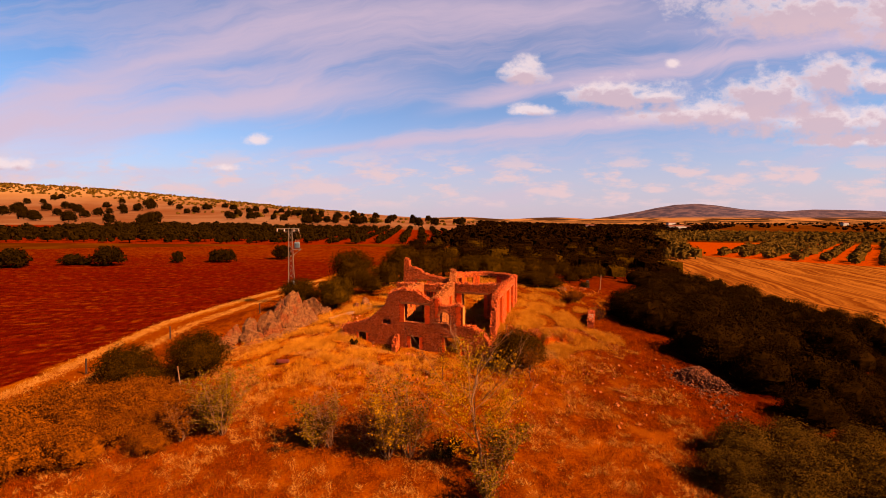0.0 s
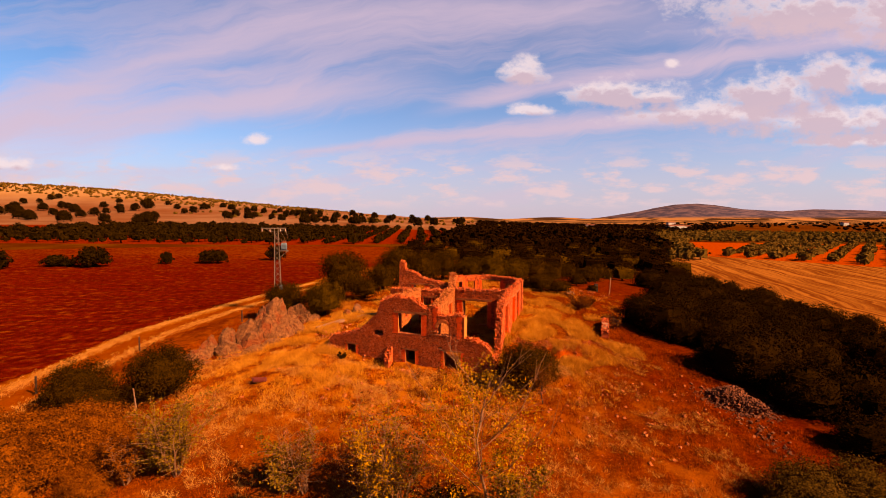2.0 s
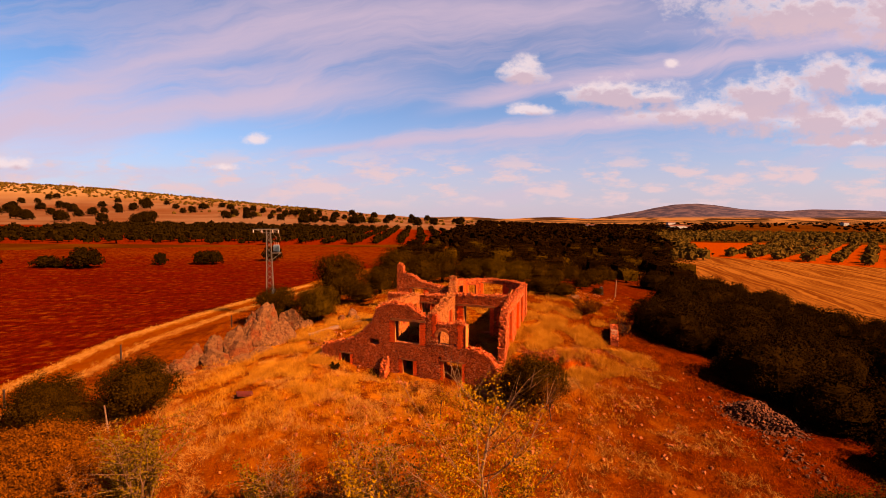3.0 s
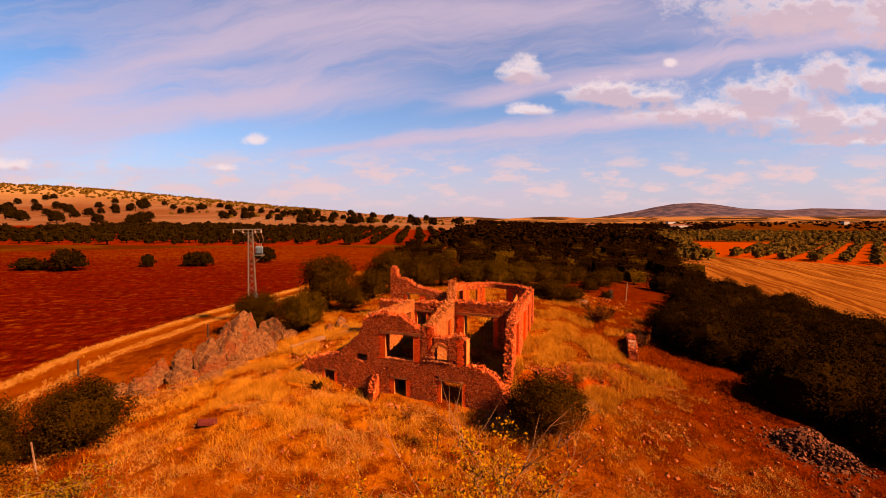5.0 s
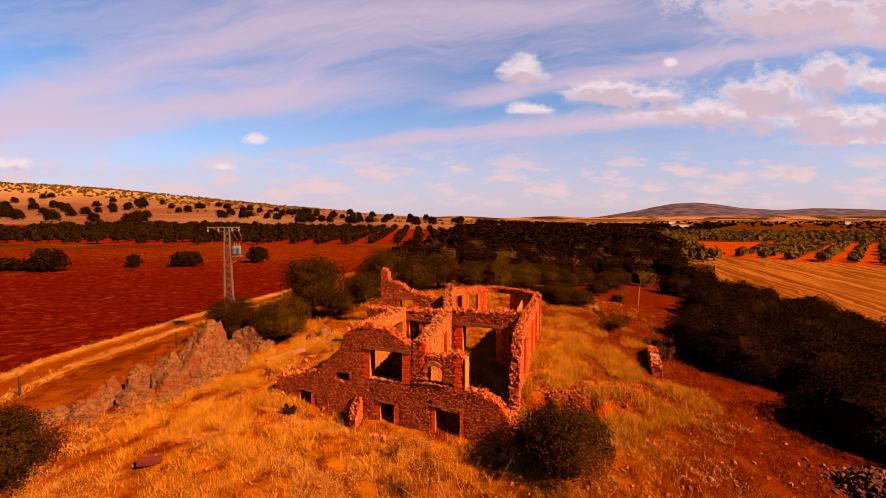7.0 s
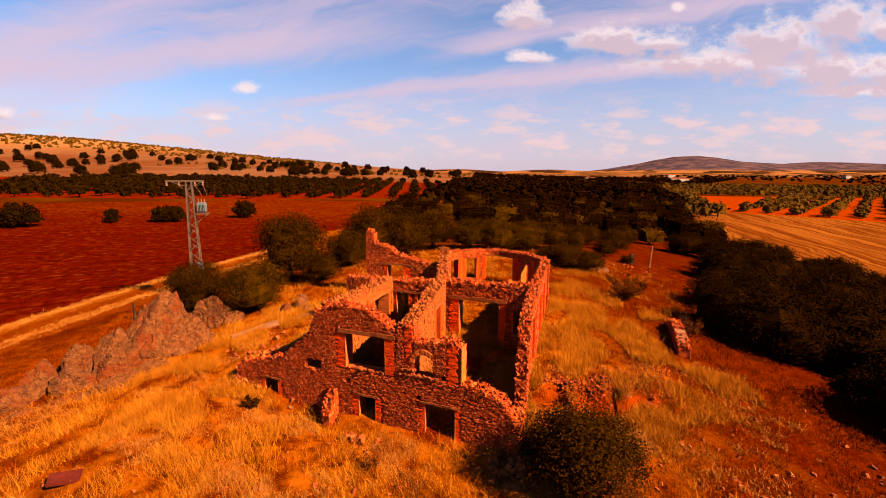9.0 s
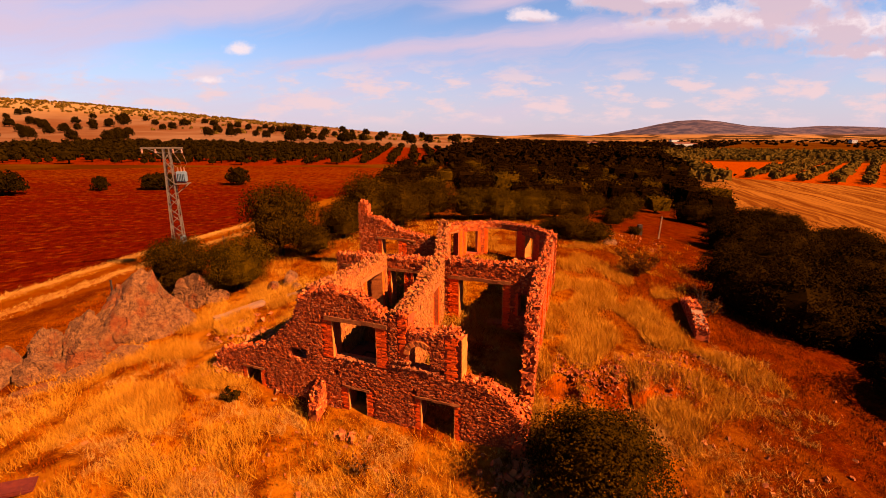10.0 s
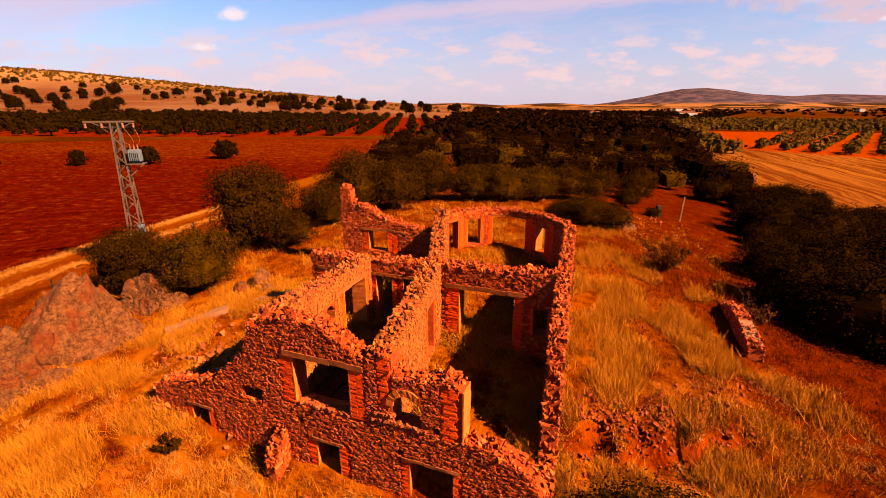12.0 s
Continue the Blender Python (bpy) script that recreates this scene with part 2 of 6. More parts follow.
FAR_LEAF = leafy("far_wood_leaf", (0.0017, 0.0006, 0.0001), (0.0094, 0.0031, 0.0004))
WILD_OLIVE_LEAF = leafy("wild_olive_leaf", (0.0070, 0.0034, 0.0004), (0.0420, 0.0182, 0.0025))
OLIVE_LEAF = leafy("olive_leaf", (0.0230, 0.0115, 0.0018), (0.0720, 0.0340, 0.0056))
HILL_LEAF = leafy("hill_scrub_leaf", (0.0187, 0.0095, 0.0014), (0.0782, 0.0365, 0.0058))
AUTUMN_LEAF = leafy("bramble_leaf", (0.0231, 0.0048, 0.0006), (0.1029, 0.0251, 0.0024))
YELLOW_LEAF = leafy("yellowing_leaf", (0.0640, 0.0240, 0.0013), (0.1900, 0.0790, 0.0048))
GRASS_GOLD = leafy("dry_tall_grass", (0.1048, 0.0218, 0.0020), (0.2758, 0.1043, 0.0132), 0.8)
GRASS_STRAW = leafy("pale_matted_straw", (0.1088, 0.0270, 0.0034), (0.2309, 0.0992, 0.0232), 0.8)
# earth of the cellar floor, with shade put into its dark colour
EARTH_SHADE = plain("shade_dark_earth", (0.0179, 0.0036, 0.0011), (0.0376, 0.0079, 0.0022), 4.0, 0.95, 0.03)
GRASS_RUST = leafy("dry_short_grass", (0.0644, 0.0073, 0.0006), (0.1328, 0.0222, 0.0023), 0.85)


def half(n, px_, py_, a, bb, wob, soft):
    """1 on the side of the line through a and bb that lies to its left, with a wavering edge."""
    (ax, ay), (bx, by) = a, bb
    ln = math.hypot(bx - ax, by - ay)
    nx, ny = -(by - ay) / ln, (bx - ax) / ln
    d = n.plus(n.plus(n.mul(px_, nx), n.mul(py_, ny)), -(ax * nx + ay * ny))
    return n.step(n.plus(d, wob), -soft, soft)


def both(n, *masks):
    r = masks[0]
    for k in masks[1:]:
        r = n.mul(r, k)
    return r


GROUND, g, gp = material("dry_land")
gx_, gy_, gz_ = g.split(gp)
flat_p = g.join(gx_, gy_, 0.0)
wob2 = g.mul(g.minus(g.noise(flat_p, 0.35, 3), 0.5), 3.0)
wob8 = g.mul(g.minus(g.noise(flat_p, 0.03, 3), 0.5), 22.0)
n_big, n_mid, n_fine = g.noise(flat_p, 0.11, 5), g.noise(flat_p, 0.9, 5), g.noise(flat_p, 7.0, 6, 0.7)
n_speck = g.noise(flat_p, 22.0, 4, 0.7)
# knoll: short burnt-orange grass, bare red earth and straw
n_patch = g.noise(flat_p, 0.28, 5, 0.6)
col = g.mix(g.step(g.plus(g.mul(n_mid, 0.55), g.mul(n_fine, 0.45)), 0.36, 0.64), (0.0319, 0.0039, 0.0004), (0.0879, 0.0157, 0.0015))
col = g.mix(g.mul(g.step(n_big, 0.48, 0.60), 0.80), col, (0.0306, 0.0029, 0.0003))
col = g.mix(g.mul(g.step(n_patch, 0.50, 0.62), 0.55), col, (0.1020, 0.0232, 0.0025))
col = g.mix(g.mul(g.step(g.plus(g.mul(n_speck, 0.6), g.mul(n_fine, 0.4)), 0.54, 0.62), 0.85), col, (0.1376, 0.0337, 0.0044))
# bare red earth with straw flecks on the slope down to the wood
slope_m = g.mul(g.step(g.plus(gx_, g.mul(wob2, 1.6)), 11.5, 19.0), g.step(gy_, 34.0, 24.0))
slope_m = g.math("MAXIMUM", slope_m, g.mul(g.step(g.plus(gx_, g.mul(wob2, 1.6)), 18.0, 23.0), g.step(gy_, 90.0, 70.0)))
slope_col = g.mix(g.step(g.plus(g.mul(n_mid, 0.45), g.mul(n_fine, 0.55)), 0.38, 0.64), (0.0173, 0.0009, 0.0001), (0.0507, 0.0049, 0.0005))
slope_col = g.mix(g.mul(g.step(g.plus(g.mul(n_speck, 0.6), g.mul(n_fine, 0.4)), 0.56, 0.64), 0.8), slope_col, (0.0598, 0.0102, 0.0013))
col = g.mix(g.mul(slope_m, 0.85), col, slope_col)
near_gold = g.mul(g.step(g.math("SQRT", g.plus(g.math("POWER", g.plus(gx_, 4.0), 2.0), g.math("POWER", g.minus(gy_, 5.0), 2.0))), 19.0, 8.0), g.step(n_mid, 0.36, 0.60))
col = g.mix(g.mul(near_gold, 0.62), col, (0.2050, 0.0570, 0.0056))
slope = g.split(g.add("ShaderNodeNewGeometry").outputs["Normal"])[2]
near_m = g.step(g.math("SQRT", g.plus(g.mul(gx_, gx_), g.mul(gy_, gy_))), 60.0, 40.0)
col = g.mix(g.mul(g.mul(g.step(slope, 0.93, 0.76), near_m), 0.80), col, g.mix(g.step(g.plus(g.mul(n_fine, 0.5), g.mul(n_mid, 0.5)), 0.40, 0.60), (0.0340, 0.0024, 0.0004), (0.1100, 0.0135, 0.0018)))
# plain beyond: dark scrub and dry grass
plain_col = g.mix(g.step(g.noise(flat_p, 0.02, 5), 0.42, 0.58), (0.0258, 0.0047, 0.0003), (0.0416, 0.0106, 0.0009))
dist2 = g.math("SQRT", g.plus(g.mul(gx_, gx_), g.mul(gy_, gy_)))
col = g.mix(g.step(g.plus(dist2, wob8), 70.0, 130.0), col, plain_col)
# ploughed red field
rows_red = g.noise(g.stretch(flat_p, 0.08, 1.0, 1.0, -12), 1.0, 5, 0.7)
red = g.mix(g.step(g.plus(g.mul(rows_red, 0.5), g.mul(n_mid, 0.5)), 0.36, 0.70), (0.0217, 0.0008, 0.0001), (0.0561, 0.0033, 0.0003))
straw_f = g.plus(g.mul(g.noise(g.stretch(flat_p, 0.20, 1.0, 1.0, -12), 1.1, 6, 0.7, 0.6), 0.6), g.mul(n_mid, 0.4))
straw_big = g.plus(g.mul(g.noise(g.stretch(flat_p, 0.35, 1.0, 1.0, -12), 0.030, 3), 0.10), g.mul(g.step(gy_, 60.0, 130.0), 0.07))
red = g.mix(g.mul(g.step(g.plus(straw_f, straw_big), 0.56, 0.70), 0.50), red, (0.1060, 0.0230, 0.0026))
m_red = both(g, g.math("MAXIMUM", half(g, gx_, gy_, (-35.2, -10), (-34.2, 14), wob2, 0.6), half(g, gx_, gy_, (-34.5, 12), (-24.0, 42), wob2, 0.7)),
             half(g, gx_, gy_, (-26.0, 38), (-14.0, 105), wob2, 0.8), half(g, gx_, gy_, (-24.0, 203), (-75.0, 165), wob2, 1.0))
m_red = g.mul(m_red, half(g, gx_, gy_, (-70.0, 168), (-190.0, 140), wob2, 1.0))
col = g.mix(m_red, col, red)
# grove soil
grove_soil = g.mix(g.step(n_mid, 0.4, 0.6), (0.0452, 0.0025, 0.0002), (0.0724, 0.0068, 0.0005))
m_grove = both(g, half(g, gx_, gy_, (-75.0, 166), (-24.0, 204), wob2, 1.0), half(g, gx_, gy_, (10.0, 100), (30.0, 560), wob8, 2.0),
               half(g, gx_, gy_, (40.0, 480), (-500.0, 330), wob8, 4.0))
col = g.mix(g.mul(m_grove, half(g, gx_, gy_, (-190.0, 140), (-70.0, 168), wob2, 1.0)), col, grove_soil)
# far hillside: bare tan stubble, cloud shade painted low, lighter to the top
hill = g.mix(g.step(g.noise(flat_p, 0.006, 4), 0.40, 0.62), (0.0649, 0.0204, 0.0074), (0.0882, 0.0387, 0.0186))
col = g.mix(g.mul(half(g, gx_, gy_, (-500.0, 330), (40.0, 480), wob8, 8.0), half(g, gx_, gy_, (90.0, 400), (160.0, 1200), wob8, 30.0)), col, hill)
col = g.mix(g.step(gz_, 30.0, 75.0), col, (0.1434, 0.0681, 0.0251))
# track of bare earth beside the field
m_road = both(g, g.math("MAXIMUM", half(g, gx_, gy_, (-29.5, -12), (-30.5, 6), wob2, 0.5), half(g, gx_, gy_, (-30.5, 5), (-22.4, 24), wob2, 0.5)),
              half(g, gx_, gy_, (-22.6, 22), (-17.0, 62), wob2, 0.6))
strip = g.mul(m_road, g.minus(1.0, m_red))
earth = g.mix(g.step(g.plus(g.mul(n_fine, 0.5), g.mul(n_mid, 0.5)), 0.36, 0.62), (0.0628, 0.0092, 0.0007), (0.0844, 0.0164, 0.0013))
straw = g.mix(g.step(n_fine, 0.35, 0.65), (0.0740, 0.0160, 0.0014), (0.1200, 0.0310, 0.0029))
m_bare = both(g, half(g, gx_, gy_, (-32.6, 14), (-33.6, -10), wob2, 0.35), half(g, gx_, gy_, (-22.8, 40), (-32.8, 12), wob2, 0.35))
col = g.mix(g.mul(strip, half(g, gx_, gy_, (0.0, 75), (-60.0, 72), wob2, 2.0)), col, g.mix(m_bare, straw, earth))
# stubble field and the orchard's red soil on the far side of the wood
rut = g.noise(g.stretch(g.join(g.plus(gx_, g.mul(wob8, 0.6)), gy_), 0.03, 1.0, 1.0, -72), 0.40, 5, 0.65)
stub = g.mix(g.step(rut, 0.40, 0.60), (0.0478, 0.0110, 0.0017), (0.1104, 0.0350, 0.0064))
m_east = half(g, gx_, gy_, (86.0, 150), (52.0, 30), wob2, 2.0)
m_stub = both(g, m_east, half(g, gx_, gy_, (185.0, 128), (128.0, 186), wob2, 0.8))
col = g.mix(m_stub, col, stub)
orchard_soil = g.mix(g.step(n_mid, 0.38, 0.62), (0.0946, 0.0089, 0.0006), (0.1326, 0.0195, 0.0015))
m_orch = both(g, half(g, gx_, gy_, (128.0, 186), (185.0, 128), wob2, 0.8), half(g, gx_, gy_, (200.0, 330), (128.0, 186), wob2, 3.0),
              half(g, gx_, gy_, (420.0, 330), (200.0, 345), wob8, 6.0))
col = g.mix(m_orch, col, orchard_soil)
far_tan = both(g, half(g, gx_, gy_, (620.0, 900), (520.0, 500), wob8, 6.0), half(g, gx_, gy_, (900.0, 690), (450.0, 660), wob8, 6.0))
col = g.mix(far_tan, col, (0.1362, 0.0392, 0.0035))
# far mountains: scrub with haze painted in as blue-grey, pale fields at their foot
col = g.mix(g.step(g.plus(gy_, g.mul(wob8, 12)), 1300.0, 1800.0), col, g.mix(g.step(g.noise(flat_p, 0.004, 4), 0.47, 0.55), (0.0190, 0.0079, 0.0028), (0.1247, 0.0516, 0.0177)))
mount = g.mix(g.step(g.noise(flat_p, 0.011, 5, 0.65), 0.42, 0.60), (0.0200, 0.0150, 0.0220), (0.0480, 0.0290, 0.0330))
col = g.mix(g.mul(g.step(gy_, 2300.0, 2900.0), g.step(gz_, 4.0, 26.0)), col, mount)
relief = g.plus(g.mul(n_fine, 0.6), g.plus(g.mul(n_mid, 0.8), g.mul(g.mul(rows_red, m_red), 1.5)))
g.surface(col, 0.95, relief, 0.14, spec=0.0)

# ---- builders ----
def fast_mesh(name, verts, quads=None, tris=None):
    """A mesh from arrays of corners, quads and triangles."""
    me = bpy.data.meshes.new(name)
    v = np.asarray(verts, dtype=np.float32).reshape(-1, 3)
    q = np.zeros((0, 4), np.int32) if quads is None else np.asarray(quads, np.int32).reshape(-1, 4)
    t = np.zeros((0, 3), np.int32) if tris is None else np.asarray(tris, np.int32).reshape(-1, 3)
    me.vertices.add(len(v))
    me.vertices.foreach_set("co", v.ravel())
    loops = np.concatenate([q.ravel(), t.ravel()]).astype(np.int32)
    starts = np.concatenate([np.arange(len(q)) * 4, len(q) * 4 + np.arange(len(t)) * 3]).astype(np.int32)
    me.loops.add(len(loops))
    me.loops.foreach_set("vertex_index", loops)
    me.polygons.add(len(starts))
    me.polygons.foreach_set("loop_start", starts)
    me.update(calc_edges=True)
    me.validate()
    return me


def part(name, me, mat, parent=None, label="", smooth=False):
    if isinstance(me, bmesh.types.BMesh):
        bm, me = me, bpy.data.meshes.new(name)
        bm.to_mesh(me)
        bm.free()
    if not me.materials:
        me.materials.append(mat)
    me.polygons.foreach_set("use_smooth", np.full(len(me.polygons), smooth, dtype=bool))
    ob = new(name, me)
    if parent is not None:
        ob.parent = parent
    if label:
        tagged(ob, label)
    return ob


def thing(name, label, category, at=None, group="", kind=""):
    ob = new(name)
    if at is not None:
        ob.matrix_world = at
    return tagged(ob, label, category, group, kind)


class Heap:
    """Gathers many boxes, stones and leaves into one mesh."""
    BOX = np.array([[0, 3, 2, 1], [4, 5, 6, 7], [0, 1, 5, 4], [1, 2, 6, 5], [2, 3, 7, 6], [3, 0, 4, 7]])
    CORNER = np.array([[-1, -1, -1], [1, -1, -1], [1, 1, -1], [-1, 1, -1], [-1, -1, 1], [1, -1, 1], [1, 1, 1], [-1, 1, 1]], float)

    def __init__(self):
        self.v, self.q, self.count = [], [], 0

    def box(self, centre, ax, ay, az, jitter=0.0, rng=None):
        """A box by its centre and three half-axes, its corners shifted by chance."""
        c = self.CORNER
        if jitter:
            c = c * (1 + jitter * (rng.random((8, 3)) - 0.75))
        v = np.asarray(centre) + c[:, :1] * np.asarray(ax) + c[:, 1:2] * np.asarray(ay) + c[:, 2:] * np.asarray(az)
        self.v.append(v)
        self.q.append(self.BOX + self.count)
        self.count += 8

    def bar(self, p, q, w, d=None):
        """A straight square bar from p to q."""
        p, q = Vector(p), Vector(q)
        z = (q - p)
        x = z.cross(Vector((0, 0, 1)) if abs(z.normalized().z) < 0.95 else Vector((1, 0, 0))).normalized()
        y = z.cross(x).normalized()
        self.box((p + q) / 2, x * w / 2, y * (d or w) / 2, z / 2)

    def leaves(self, centres, size, rng, upright=0.0, slim=0.55, out=None):
        """One small leaf or spray per centre, turned by chance, or lying more or less square to the directions out."""
        k = len(centres)
        if out is None:
            a = rng.normal(size=(k, 3))
            a[:, 2] += upright * 2.0
        else:
            a = np.cross(out + 0.40 * rng.normal(size=(k, 3)), rng.normal(size=(k, 3)))
        a /= np.linalg.norm(a, axis=1, keepdims=True) + 1e-9
        b = np.cross(a, rng.normal(size=(k, 3)) if out is None else out + 0.40 * rng.normal(size=(k, 3)))
        b /= np.linalg.norm(b, axis=1, keepdims=True) + 1e-9
        s = size * (0.6 + 0.8 * rng.random((k, 1)))
        a, b = a * s, b * s * slim
        v = np.stack([centres - a, centres + b - a * 0.1, centres + a, centres - b + a * 0.1], 1)
        self.v.append(v.reshape(-1, 3))
        self.q.append(np.arange(k * 4).reshape(k, 4) + self.count)
        self.count += 4 * k

    def mesh(self, name):
        return fast_mesh(name, np.concatenate(self.v), np.concatenate(self.q))


# ---- ground ----
def gauss(x, y, cx, cy, r):
    return np.exp(-((x - cx) ** 2 + (y - cy) ** 2) / (2 * r * r))


def bank_lip(a, b):
    """How far a point, in the ruin's own directions, lies behind the lip of the cut bank."""
    return b - 2.9 - 0.38 * (a - 2.7) - 1.1 * np.exp(-((a - 7.8) / 0.9) ** 4) - 0.22 * np.sin(a * 2.3) - 0.16 * np.sin(a * 5.1 + 1) - 0.10 * np.sin(a * 9.0)


def off_bank(p):
    """True where a point is not on the bare face of the cut bank."""
    d = p - np.array([1.64, -0.30])
    a, b = d @ np.array([0.929, -0.371]), d @ np.array([0.371, 0.929])
    lip = bank_lip(a, b)
    return ~((a > 2.6) & (a < 9.4) & (lip > -0.42) & (lip < 0.02))


def ground_z(x, y):
    """Height of the land: a knoll on a plain that sinks to the east, a hill to the north-west, mountains far off."""
    x, y = np.asarray(x, float), np.asarray(y, float)
    b = 0.371 * (x - 1.64) + 0.929 * (y + 0.3)
    a = 0.929 * (x - 1.64) - 0.371 * (y + 0.3)
    bank = np.tanh((b - 0.6) / 0.8) * np.exp(-((a + 3.6) / 6.6) ** 6) * np.exp(-(b / 7) ** 2)
    tx, ty = np.tanh(x / 60), np.tanh(y / 50)
    z = (-3.158 + 0.225 * tx - 6.302 * np.tanh(x / 250) + 0.929 * ty - 1.841 * np.tanh(y / 300) - 0.912 * tx * ty
         + 0.173 * gauss(x, y, 2, 12, 8) + 3.888 * gauss(x, y, 2, 14, 22) - 0.45 * gauss(x, y, -14, 6, 7)
         + 3.423 * gauss(x, y, 12, 55, 28) + 0.77 * bank + 0.647 * gauss(x, y, -10, -5, 6))
    # cut bank of red earth that runs from the side wall to a hollow
    lip = bank_lip(a, b)
    along = np.exp(-((a - 5.6) / 3.6) ** 6)
    lumps = np.sin(x * 3.1 + 2 * np.sin(y * 2.3)) * np.sin(y * 3.7 + 1.5 * np.sin(x * 1.9)) + 0.6 * np.sin(x * 6.3 + y * 2.2) * np.sin(y * 7.1 - x)
    z = z + along * (0.22 + 0.50 * np.tanh(lip / 0.22)) * np.exp(-(lip / 4.0) ** 2) + 0.13 * lumps * along * np.exp(-((lip - 0.5) / 1.6) ** 4)
    z = z - 0.55 * np.exp(-((b + 0.7) / 1.3) ** 2) * np.exp(-((a + 5.5) / 7.2) ** 4)
    z = z - 1.3 * np.exp(-((b - 2.4) / 1.9) ** 6) * np.exp(-((a + 4.75) / 2.35) ** 8) - 0.45 * np.exp(-((b - 1.4) / 1.0) ** 4) * np.exp(-((a - 0.2) / 2.2) ** 8)
    z = z + 99 * np.exp(-((x + 1250) / 848) ** 2 - ((y - 1200) / 537) ** 2)
    r = np.clip((x - 1300) / 900, 0, 1)
    r = r * r * (3 - 2 * r)
    rough_top = 1 + 0.13 * np.sin(x / 170) + 0.08 * np.sin(x / 71 + 1) + 0.04 * np.sin(x / 29)
    z = z + (76 * r * rough_top + 40 * np.exp(-((x - 2010) / 430) ** 2) + 46 * np.exp(-((x - 2060) / 190) ** 2) + 16 * np.exp(-((x - 1750) / 110) ** 2) + 20 * np.exp(-((x - 3000) / 350) ** 2)) * np.exp(-((y - 3850) / 600) ** 2)
    z = z + (22 + 9 * np.sin(x / 120)) * np.exp(-((y - 4000) / 420) ** 2) * (1 - r)
    z = z + 0.7 * gauss(x, y, 3.2, 10.3, 1.8)
    near = np.exp(-(x * x + y * y) / 70.0 ** 2)
    z = z + near * (0.06 * np.sin(x * 1.9 + 1.3 * np.sin(y * 0.7)) * np.sin(y * 1.6 + np.sin(x)) + 0.04 * np.sin(x * 4.3 + y * 2.1) * np.sin(y * 3.7 - x))
    return z


def gz(x, y):
    return float(ground_z(x, y))


def spread(lo, hi, stepw, far_lo, far_hi, grow=1.17):
    mid = list(np.arange(lo, hi, stepw))
    up, w = [], stepw
    p = mid[-1]
    while p < far_hi:
        w *= grow
        p += w
        up.append(p)
    dn, w, p = [], stepw, lo
    while p > far_lo:
        w *= grow
        p -= w
        dn.append(p)
    return np.array(dn[::-1] + mid + up)


xs, ys = spread(-36, 34, 0.30, -4600, 4700, 1.10), spread(-34, 30, 0.30, -1500, 4800, 1.075)
GX, GY = np.meshgrid(xs, ys)
GZ = ground_z(GX, GY)
idx = np.arange(GX.size).reshape(GX.shape)
ground_me = fast_mesh("ground", np.stack([GX, GY, GZ], -1).reshape(-1, 3),
                      np.stack([idx[:-1, :-1], idx[:-1, 1:], idx[1:, 1:], idx[1:, :-1]], -1).reshape(-1, 4))
tagged(part("ground", ground_me, GROUND, smooth=True), "dry orange grassland knoll, red ploughed field and stubble plain", "ground", kind="structure")

# ---- the ruin ----
RO = Vector((1.64, -0.30))
RU, RV = Vector((0.929, -0.371)), Vector((0.371, 0.929))
ruin = thing("ruined_house", "roofless ruin of rubble stone and red brick", "ruined house")
rng = np.random.default_rng(7)


def fac(a, b=0.0):
    p = RO + RU * a + RV * b
    return (p.x, p.y)


class Line:
    """The course of a wall: a line of corners, rounded or straight; p(s) is a point on its face, n(s) points out of that face."""

    def __init__(self, pts, side=1):
        self.pts = [Vector(q) for q in pts]
        self.cum = [0.0]
        for p, q in zip(self.pts, self.pts[1:]):
            self.cum.append(self.cum[-1] + (q - p).length)
        self.len, self.side = self.cum[-1], side

    def seg(self, s):
        k = 0
        while k < len(self.pts) - 2 and s > self.cum[k + 1]:
            k += 1
        return k

    def p(self, s):
        k = self.seg(s)
        f = (s - self.cum[k]) / (self.cum[k + 1] - self.cum[k])
        return self.pts[k].lerp(self.pts[k + 1], f)

    def t(self, s):
        k = self.seg(s)
        return (self.pts[k + 1] - self.pts[k]).normalized()

    def n(self, s):
        t = self.t(s)
        return Vector((t.y, -t.x)) * self.side


def rounded(pts, per=6):
    """A smooth curve through a few corners."""
    q = [Vector(pts[0]) * 2 - Vector(pts[1])] + [Vector(p) for p in pts] + [Vector(pts[-1]) * 2 - Vector(pts[-2])]
    out = []
    for k in range(1, len(q) - 2):
        for i in range(per):
            f = i / per
            out.append(0.5 * ((2 * q[k]) + (q[k + 1] - q[k - 1]) * f + (2 * q[k - 1] - 5 * q[k] + 4 * q[k + 1] - q[k + 2]) * f * f
                              + (3 * q[k] - q[k - 1] - 3 * q[k + 1] + q[k + 2]) * f ** 3))
    return out + [q[-2]]


TOP_MESHES = []
for k in range(7):
    bm = bmesh.new()
    bmesh.ops.create_icosphere(bm, subdivisions=1, radius=1.0)
    for vtx in bm.verts:
        f = 0.72 + 0.5 * rng.random()
        vtx.co = Vector((vtx.co.x * f, vtx.co.y * f * 0.8, max(-0.45, min(0.5, vtx.co.z * f * 0.75))))
    me = bpy.data.meshes.new("stone")
    bm.to_mesh(me)
    bm.free()
    me.materials.append(STONE_TOP)
    TOP_MESHES.append(me)
BRICKS = {}
PARTS = {"stone": 0, "brick": 0}


def brick_mesh(lx, ly, lz):
    key = (round(lx, 2), round(ly, 2), round(lz, 3))
    if key not in BRICKS:
        h = Heap()
        h.box((0, 0, 0), (lx / 2, 0, 0), (0, ly / 2, 0), (0, 0, lz / 2))
        me = h.mesh("brick")
        me.materials.append(BRICK)
        BRICKS[key] = me
    return BRICKS[key]


